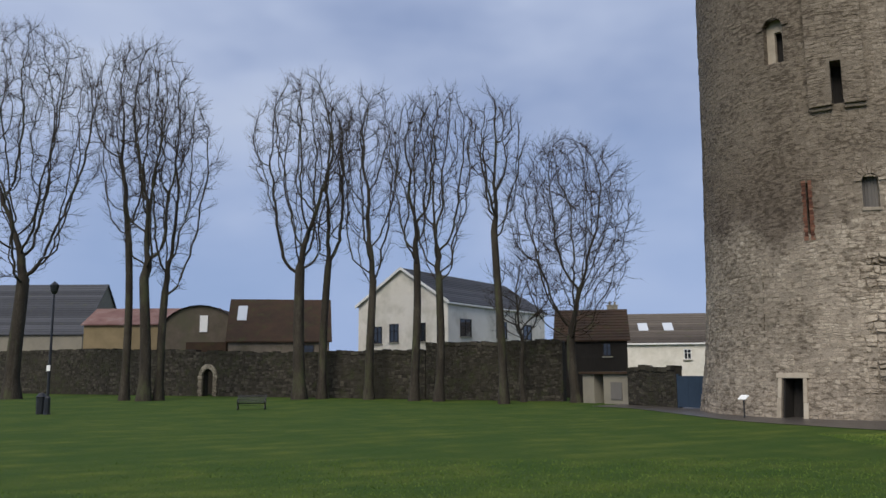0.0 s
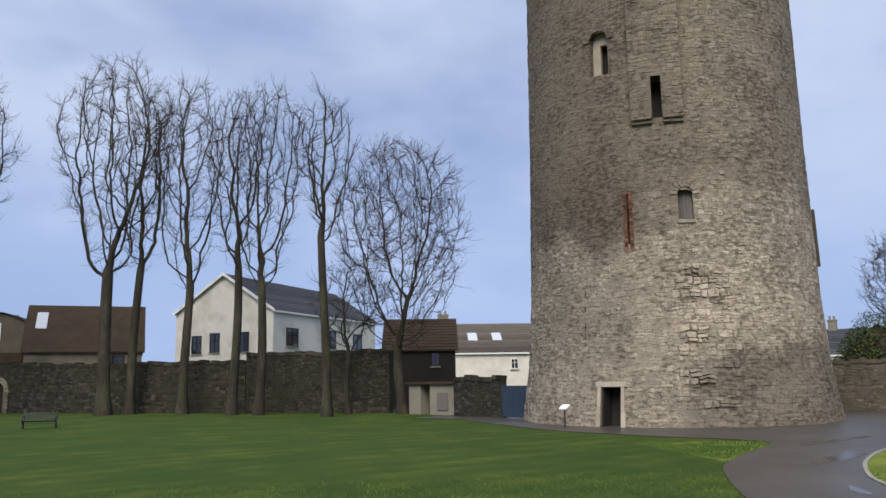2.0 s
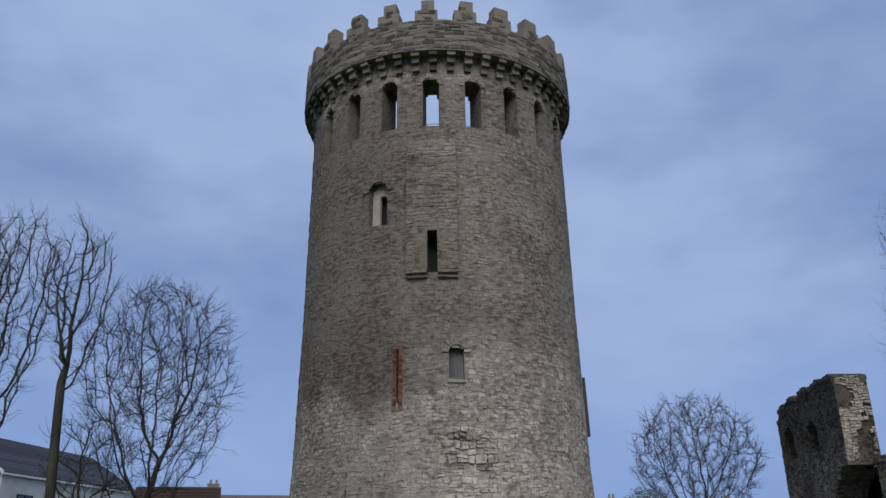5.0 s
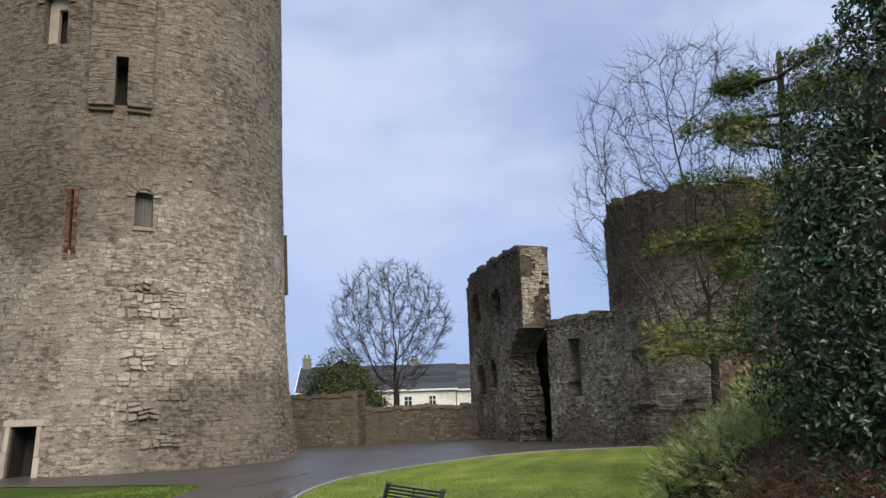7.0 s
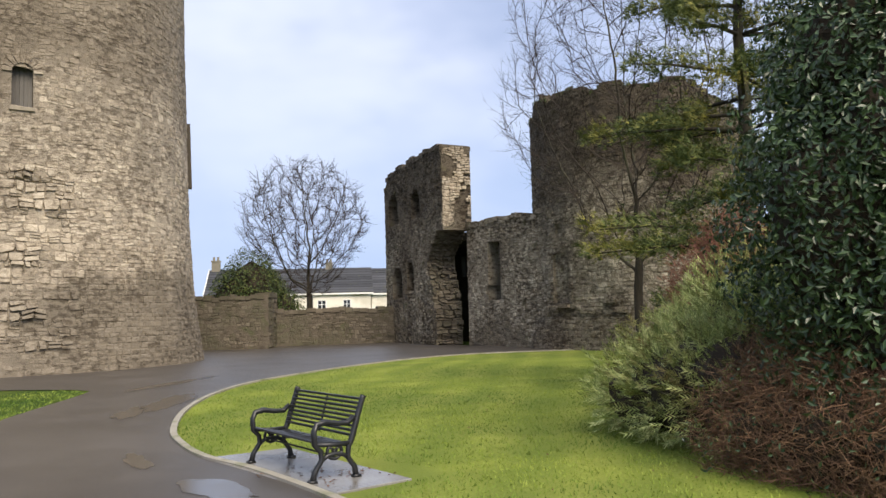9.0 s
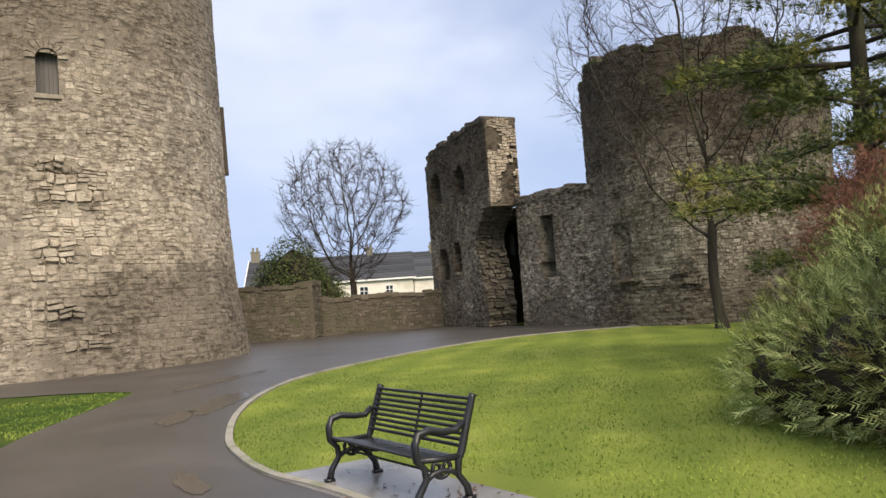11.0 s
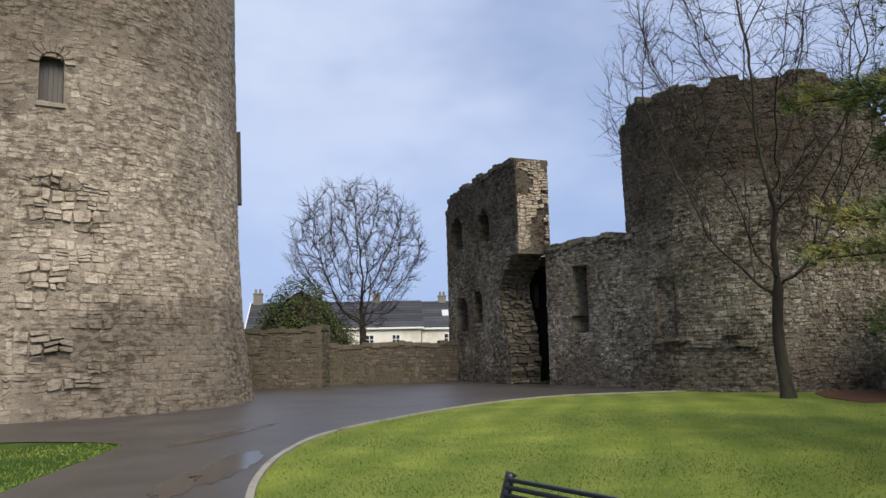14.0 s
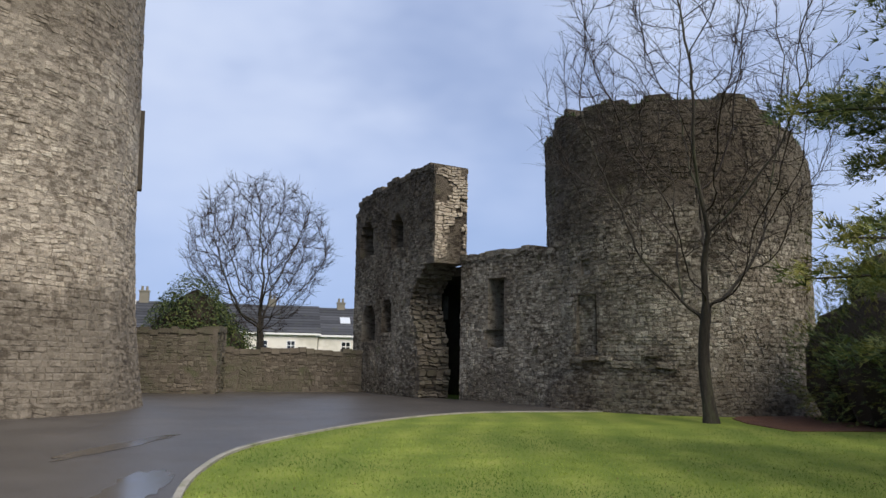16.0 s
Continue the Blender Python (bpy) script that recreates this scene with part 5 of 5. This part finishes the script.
# ---------------------------------------------------------------- houses beyond the walls
def house(name, label, corner, axis_deg, length, depth, eave, ridge, wall, roof, windows=(), skylights=(), chimneys=(), courses=True, over=0.25, trim=True):
    """corner: the near front corner; length runs along axis_deg, depth to its left. windows: (face, u, z, w, h)."""
    t = empty(name, label, "house", at=(corner[0], corner[1], 0), turn=axis_deg)
    b = Builder()
    d2 = depth / 2
    lo = [(0, 0, -0.2), (length, 0, -0.2), (length, depth, -0.2), (0, depth, -0.2)]
    hi = [(x, y, eave) for x, y, _ in lo]
    b.solid(lo, hi)
    for x0, x1 in ((0.0, 0.3), (length - 0.3, length)):
        b.solid([(x0, 0, eave), (x1, 0, eave), (x1, depth, eave), (x0, depth, eave)], [(x0, d2 - 0.02, ridge), (x1, d2 - 0.02, ridge), (x1, d2 + 0.02, ridge), (x0, d2 + 0.02, ridge)])
    b.done("wall", wall, t)
    b = Builder()
    slope = math.hypot(d2 + over, (ridge - eave) * (d2 + over) / d2)
    rows = max(3, int(slope / 0.45)) if courses else 1
    k0 = (ridge - eave) / d2
    for s in (0, 1):
        for r in range(rows):
            f0, f1 = r / rows, (r + 1) / rows
            y0, y1 = -over + (d2 + over) * f0, -over + (d2 + over) * f1
            z0, z1 = eave - over * k0 + (ridge - eave + over * k0) * f0, eave - over * k0 + (ridge - eave + over * k0) * f1
            if s:
                y0, y1 = depth - y0, depth - y1
            b.solid([(-over, y0, z0 + 0.02), (length + over, y0, z0 + 0.02), (length + over, y1, z1 + 0.02), (-over, y1, z1 + 0.02)],
                    [(-over, y0, z0 + 0.14), (length + over, y0, z0 + 0.14), (length + over, y1, z1 + 0.09), (-over, y1, z1 + 0.09)])
    b.done("roof", roof, t)
    if trim:
        b = Builder()
        b.box(length / 2, -over + 0.02, eave - over * k0 - 0.12, length + 2 * over, 0.1, 0.16)
        for s in (0, 1):
            y0, y1 = (-over, d2) if s == 0 else (depth + over, d2)
            z0 = eave - over * k0
            b.solid([(-over - 0.05, y0, z0 - 0.12), (-over + 0.03, y0, z0 - 0.12), (-over + 0.03, y1, ridge - 0.12), (-over - 0.05, y1, ridge - 0.12)],
                    [(-over - 0.05, y0, z0 + 0.16), (-over + 0.03, y0, z0 + 0.16), (-over + 0.03, y1, ridge + 0.16), (-over - 0.05, y1, ridge + 0.16)])
        b.done("gutter", M_WHITE, t)
    for face, u, z, w, h in windows:
        win = new("window")
        win.parent = t
        win.matrix_local = pose(u, 0, z) if face == "front" else pose(0, u, z, 0, 0, -90)
        b = Builder()
        for x, zz, sx, sz in ((-w / 2, 0, 0.08, h), (w / 2, 0, 0.08, h), (0, -0.04, w + 0.1, 0.08), (0, h - 0.04, w + 0.1, 0.08), (0, 0, 0.06, h), (0, h * 0.6, w, 0.05)):
            b.box(x, -0.02, zz, sx, 0.09, sz)
        b.done("frame", M_DARKWOOD if wall is not M_RENDER or name == "white_house" else M_WHITE, win)
        b = Builder()
        b.box(0, -0.005, 0, w, 0.03, h)
        b.done("pane", M_GLASS, win)
        b = Builder()
        b.box(0, -0.07, -0.14, w + 0.25, 0.16, 0.09)
        b.done("sill", M_KERB, win)
    for u, f, w, h in skylights:
        y, z = d2 * f, eave + (ridge - eave) * f + 0.13
        b = Builder()
        b.solid([(u, y, z), (u + w, y, z), (u + w, y + h * 0.8, z + h * 0.8 * k0), (u, y + h * 0.8, z + h * 0.8 * k0)], [(u, y, z + 0.06), (u + w, y, z + 0.06), (u + w, y + h * 0.8, z + h * 0.8 * k0 + 0.06), (u, y + h * 0.8, z + h * 0.8 * k0 + 0.06)])
        b.done("skylight", M_SKYLIGHT, t)
    for u, w, h in chimneys:
        b = Builder()
        b.box(u, d2, ridge - 0.5, w, 0.6, h + 0.5)
        b.box(u, d2, ridge + h, w + 0.12, 0.72, 0.12)
        for k in (-0.25, 0.25):
            b.tube([(u + k * w, d2, ridge + h + 0.1), (u + k * w, d2, ridge + h + 0.5)], 0.11, 8)
        b.done("chimney", M_GREYRENDER, t)
    return t


house("white_house", "two-storey cream rendered house with slate roof", (-1.5, 77.0), 60, 21, 10.6, 8.7, 12.1, M_RENDER, M_SLATE,
      [("front", 3.2, 5.5, 2.0, 1.6), ("front", 10.5, 5.5, 2.2, 1.7), ("front", 16.5, 5.5, 2.0, 1.6), ("side", 3.0, 5.0, 0.9, 1.7), ("side", 6.2, 5.0, 1.0, 1.7), ("side", 8.2, 4.9, 1.0, 1.6)])
house("brown_barn", "old barn with rusty brown sheet roof", (-22.4, 77.5), 12, 9.5, 9, 5.2, 9.4, M_FARWALL, M_BROWN, [("front", 7.5, 3.6, 1.0, 1.1)], [(0.6, 0.45, 0.9, 2.0)], courses=False, trim=False)
house("dark_store", "dark weathered store building with brown roof", (7.6, 67.5), -8, 5.6, 8, 4.6, 7.2, M_DARKWOOD, M_BROWN, [("front", 4.0, 3.3, 0.6, 1.0)], trim=False)
house("slate_cottage", "low cottage with pale wall and brown tiled roof", (15.2, 86.5), -4, 16, 9, 5.0, 8.1, M_RENDER, M_TILE, [("front", 7.6, 3.2, 0.7, 1.0)], [(3.0, 0.35, 1.0, 1.5), (5.6, 0.35, 1.0, 1.5)], [(0.6, 1.1, 1.0)])
house("slate_hall", "large hall with dark slate roof", (-68, 101), 3, 19.5, 14, 7.2, 14.0, M_GREYRENDER, M_SLATE, trim=False)
house("red_shed", "long shed with streaked red iron roof", (-43, 91), 3, 14, 8, 7.6, 9.6, M_YELLOW, M_RED, courses=False, trim=False)
house("terrace_cottage", "row of cottages with cream walls and slate roofs", (51.0, 75.2), -42, 15.5, 7, 4.1, 6.5, M_RENDER, M_SLATE, [("front", 10.8, 2.2, 0.8, 1.1), ("front", 13.2, 2.2, 0.7, 1.1)], chimneys=[(0.4, 0.8, 0.9), (11.5, 0.7, 0.5)])
house("terrace_cottage", "row of cottages with cream walls and slate roofs", (62.7, 64.9), -42, 9, 7, 4.0, 6.4, M_RENDER, M_SLATE, [("front", 2.4, 2.2, 0.8, 1.1)], [(2.0, 0.35, 0.9, 1.0), (4.0, 0.35, 0.9, 1.0)], [(2.2, 0.7, 0.5)])


def barrel_barn():
    t = empty("barrel_barn", "dark round-roofed barn with pale hatch", "house", at=(-31.5, 83.5, 0), turn=4)
    b = Builder()
    arc = [(4.2 + 4.2 * math.cos(math.pi * k / 14), 5.6 + 3.4 * math.sin(math.pi * k / 14)) for k in range(15)]
    prof = [(8.4, 0.0)] + arc + [(0.0, 0.0)]
    b.solid([(x, 10.0, z) for x, z in prof], [(x, 0.0, z) for x, z in prof])
    b.done("wall", M_FARWALL, t)
    b = Builder()
    for (x0, z0), (x1, z1) in zip(arc, arc[1:]):
        b.poly([(x0, -0.3, z0 + 0.08), (x1, -0.3, z1 + 0.08), (x1, 10.3, z1 + 0.08), (x0, 10.3, z0 + 0.08)])
    b.done("roof", M_BROWN, t)
    b = Builder()
    b.box(4.6, -0.06, 6.3, 0.8, 0.1, 1.7)
    b.done("hatch", M_WHITE, t)
    b = Builder()
    b.box(5.4, -1.0, 3.5, 4.0, 2.0, 1.7)
    b.done("lean_to", M_BROWN, t)


barrel_barn()


# ---------------------------------------------------------------- small buildings and fixtures
def hut():
    t = empty("hut", "small grey rendered hut with flat brown roof", "hut", at=(8.3, 57.2, 0), turn=-55)
    b = Builder()
    b.box(0.55, 1.1, -0.1, 1.1, 2.2, 2.0)
    b.box(3.25, 1.1, -0.1, 2.5, 2.2, 2.0)
    b.box(1.55, 1.8, -0.1, 0.9, 0.8, 2.0)
    b.done("wall", M_GREYRENDER, t)
    b = Builder()
    b.box(2.25, 1.1, 1.92, 4.9, 2.6, 0.16)
    b.done("roof", M_BROWN, t, bevel=0.02)
    b = Builder()
    b.box(1.55, 1.0, 0, 0.9, 0.08, 1.88)
    b.done("door", M_DARKWOOD, t)
    b = Builder()
    b.box(3.2, -0.03, 0.3, 1.0, 0.05, 1.1)
    b.done("panel", M_GREYWOOD, t)


def gate():
    t = empty("steel_gate", "solid blue steel gate beside the tower", "gate", at=(12.65, 48.8, 0), turn=-62)
    for k in range(3):
        b = Builder()
        b.box(0.45 + 0.9 * k, 0, 0.08, 0.88, 0.05, 1.75)
        b.done("panel", M_BLUE, t)
    b = Builder()
    for x in (0, 2.75):
        b.box(x, 0.05, 0, 0.12, 0.12, 1.95)
    b.done("post", M_BLUE, t)


def info_sign():
    t = empty("info_sign", "small white lectern sign on a dark post", "sign", at=(13.2, 38.9, 0), turn=-50)
    b = Builder()
    b.tube([(0, 0, -0.05), (0, 0, 0.85)], 0.035, 8)
    b.done("post", M_IRON, t)
    b = Builder()
    b.solid([(-0.2, -0.16, 0.82), (0.2, -0.16, 0.82), (0.2, 0.16, 1.0), (-0.2, 0.16, 1.0)], [(-0.2, -0.17, 0.86), (0.2, -0.17, 0.86), (0.2, 0.15, 1.04), (-0.2, 0.15, 1.04)])
    b.done("board", M_WHITE, t)


def lamp_post():
    x, y = -22.4, 45.1
    t = empty("street_lamp", "black iron street lamp with lantern", "street lamp", at=(x, y, 0))
    b = Builder()
    b.tube([(0, 0, -0.1), (0, 0, 0.1), (0, 0, 0.9), (0, 0, 1.0), (0, 0, 6.6)], [0.2, 0.17, 0.15, 0.08, 0.055], 10)
    b.done("post", M_IRON, t)
    b = Builder()
    b.tube([(0, 0, 6.6), (0, 0, 6.75), (0, 0, 7.1), (0, 0, 7.3)], [0.1, 0.2, 0.26, 0.03], 8)
    b.done("lantern", M_IRON, t)
    b = Builder()
    b.box(0.0, -0.12, 2.35, 0.2, 0.02, 0.32)
    b.done("notice", M_WHITE, t)
    n = empty("litter_bin", "black cylindrical litter bin beside the lamp", "bin", at=(x - 0.55, y + 0.4, 0))
    b = Builder()
    b.tube([(0, 0, -0.02), (0, 0, 0.9), (0, 0, 0.95), (0, 0, 1.15)], [0.25, 0.27, 0.3, 0.12], 12)
    b.done("body", M_IRON, n)


def gateway():
    """Pale surround and iron gate in the long wall's arch."""
    c = 92 - 56.5
    p = W0 + WALL_DIR * c
    ang = math.degrees(math.atan2(-WALL_DIR.y, -WALL_DIR.x))
    t = empty("arched_gate", "iron gate in a pale stone arch", "gate", at=(p.x, p.y, 0), turn=ang)
    b = Builder()
    for s in (-1, 1):
        for k in range(6):
            b.box(s * (0.95 + 0.05 * (k % 2)), -0.02, 0.31 * k, 0.45 + 0.1 * (k % 2), 0.25, 0.29)
    for k in range(9):
        a = math.pi * (k + 0.5) / 9
        q = [(r * math.cos(a + o), 1.78 + r * math.sin(a + o)) for r, o in ((0.77, -0.16), (1.2, -0.16), (1.2, 0.16), (0.77, 0.16))]
        b.solid([(x, 0.1, z) for x, z in q], [(x, -0.14, z) for x, z in q])
    tagged(b.done("surround", M_RUIN, t), kind="stuff")
    b = Builder()
    for k in range(8):
        b.tube([(-0.65 + 0.186 * k, 0.3, 0.05), (-0.65 + 0.186 * k, 0.3, 1.9)], 0.015, 5)
    b.done("bars", M_IRON, t)


def iron_bench(at_xyz, turn, label):
    t = empty("bench", label, "bench", "park benches", at=at_xyz, turn=turn)
    t.scale = (1, 1, 0.92)
    w = 0.8
    for s in (-1, 1):
        x = s * w
        b = Builder()
        front = [(x, -0.3, 0.0), (x, -0.27, 0.12), (x, -0.19, 0.24), (x, -0.2, 0.34), (x, -0.27, 0.42), (x, -0.28, 0.56), (x, -0.24, 0.64), (x, -0.14, 0.665), (x, 0.0, 0.635), (x, 0.12, 0.63), (x, 0.2, 0.7)]
        b.tube(front, [0.036, 0.032, 0.03, 0.03, 0.033, 0.033, 0.035, 0.036, 0.034, 0.032, 0.03], 8)
        back = [(x, 0.22, 0.0), (x, 0.2, 0.12), (x, 0.12, 0.24), (x, 0.13, 0.36), (x, 0.17, 0.44), (x, 0.24, 0.68), (x, 0.31, 0.9), (x, 0.325, 0.925)]
        b.tube(back, [0.036, 0.032, 0.03, 0.03, 0.034, 0.034, 0.032, 0.038], 8)
        b.tube([(x, -0.25, 0.42), (x, -0.05, 0.4), (x, 0.17, 0.4)], 0.028, 8)
        b.tube([(x, -0.19, 0.24), (x, -0.12, 0.285), (x, -0.04, 0.3), (x, 0.05, 0.285), (x, 0.12, 0.24)], 0.026, 8)
        for y in (-0.3, 0.22):
            b.box(x, y, 0, 0.07, 0.09, 0.03)
        b.done("end_frame", M_IRON, t, smooth=True)
        b = Builder()
        c = Vector((x, -0.04, 0.325))
        ring = [c + Vector((0, 0.085 * math.cos(a * math.pi / 8), 0.085 * math.sin(a * math.pi / 8))) for a in range(17)]
        b.tube(ring, 0.02, 6)
        for a in range(4):
            o = Vector((0, math.cos(a * math.pi / 2 + 0.78), math.sin(a * math.pi / 2 + 0.78)))
            b.tube([c + o * 0.02, c + o * 0.08], [0.02, 0.012], 6)
        b.tube([c - Vector((0.012, 0, 0)), c + Vector((0.012, 0, 0))], 0.03, 10)
        b.done("medallion", M_IRON, t, smooth=True)
    for k in range(8):
        b = Builder()
        y = -0.25 + 0.058 * k
        b.box(0, y, 0.425 - 0.012 * min(k, 5) + (0.01 if k == 0 else 0), 2 * w, 0.05, 0.022)
        b.done("seat_slat", M_IRON, t, bevel=0.006)
    for k in range(9):
        f = k / 8
        b = Builder()
        b.box(0, 0.165 + 0.125 * f, 0.47 + 0.405 * f, 2 * w, 0.03, 0.03)
        b.done("back_slat", M_IRON, t, bevel=0.008)
    b = Builder()
    b.tube([(0, 0.19, 0.44), (0, 0.32, 0.9)], 0.012, 6)
    b.tube([(0, -0.26, 0.415), (0, 0.17, 0.37)], 0.014, 6)
    b.tube([(-w, -0.04, 0.27), (w, -0.04, 0.27)], 0.012, 6)
    b.done("stay", M_IRON, t)
    return t


hut()
gate()
info_sign()
lamp_post()
gateway()
bench = iron_bench((13.12, 15.24, 0.03), -103.4, "black cast-iron slatted park bench on wet slab")
far = copy_thing(bench, pose(-12.4, 49.8, 0, 0, 0, 7))
tagged(far, "black iron park bench on the lawn")


# ---------------------------------------------------------------- grass blades by the path
def inside(x, y, poly):
    hit = False
    for (x0, y0), (x1, y1) in zip(poly, poly[1:] + poly[:1]):
        if (y0 > y) != (y1 > y) and x < (x1 - x0) * (y - y0) / (y1 - y0) + x0:
            hit = not hit
    return hit


def grass(x0, x1, y0, y1, near, reach, count, mat, seed, label):
    rng = random.Random(seed)
    b = Builder()
    made = 0
    while made < count:
        x, y = rng.uniform(x0, x1), rng.uniform(y0, y1)
        if rng.random() < math.dist((x, y), near) / reach:
            continue
        if inside(x, y, PAVED) or (12.3 < x < 14.05 and 13.8 < y < 16.95):
            continue
        a = rng.uniform(0, 6.28)
        h, w = rng.uniform(0.02, 0.05), rng.uniform(0.006, 0.012)
        z = ground_z(x, y)
        c, s = math.cos(a) * w, math.sin(a) * w
        b.poly([(x - c, y - s, z), (x + c, y + s, z), (x + rng.gauss(0, 0.02), y + rng.gauss(0, 0.02), z + h)])
        made += 1
    tagged(b.done("grass", mat), label, "grass", kind="stuff")


grass(12.6, 34, 10.5, 29.5, (13, 16), 24, 70000, M_BLADE, 77, "short yellow-green grass blades, painted brighter")
grass(-10, 11.8, 5, 22, (4, 10), 18, 45000, M_BLADE_DARK, 78, "short green grass blades, painted darker")


def fallen_leaves():
    rng = random.Random(81)
    b = Builder()
    for _ in range(130):
        x, y = rng.uniform(12.8, 26), rng.uniform(11, 24)
        if inside(x, y, PAVED):
            continue
        leaf(b, Vector((x, y, 0.045)), Vector((rng.gauss(0, 0.2), rng.gauss(0, 0.2), 1)).normalized(), 0.05, rng, 0.6)
    for _ in range(60):
        x, y = rng.uniform(12.5, 13.6), rng.uniform(14.1, 15.6)
        leaf(b, Vector((x, y, 0.037)), Vector((rng.gauss(0, 0.15), rng.gauss(0, 0.15), 1)).normalized(), 0.05, rng, 0.6)
    tagged(b.done("fallen_leaves", M_LITTER), "scattered brown fallen leaves", "leaves", kind="stuff")


fallen_leaves()
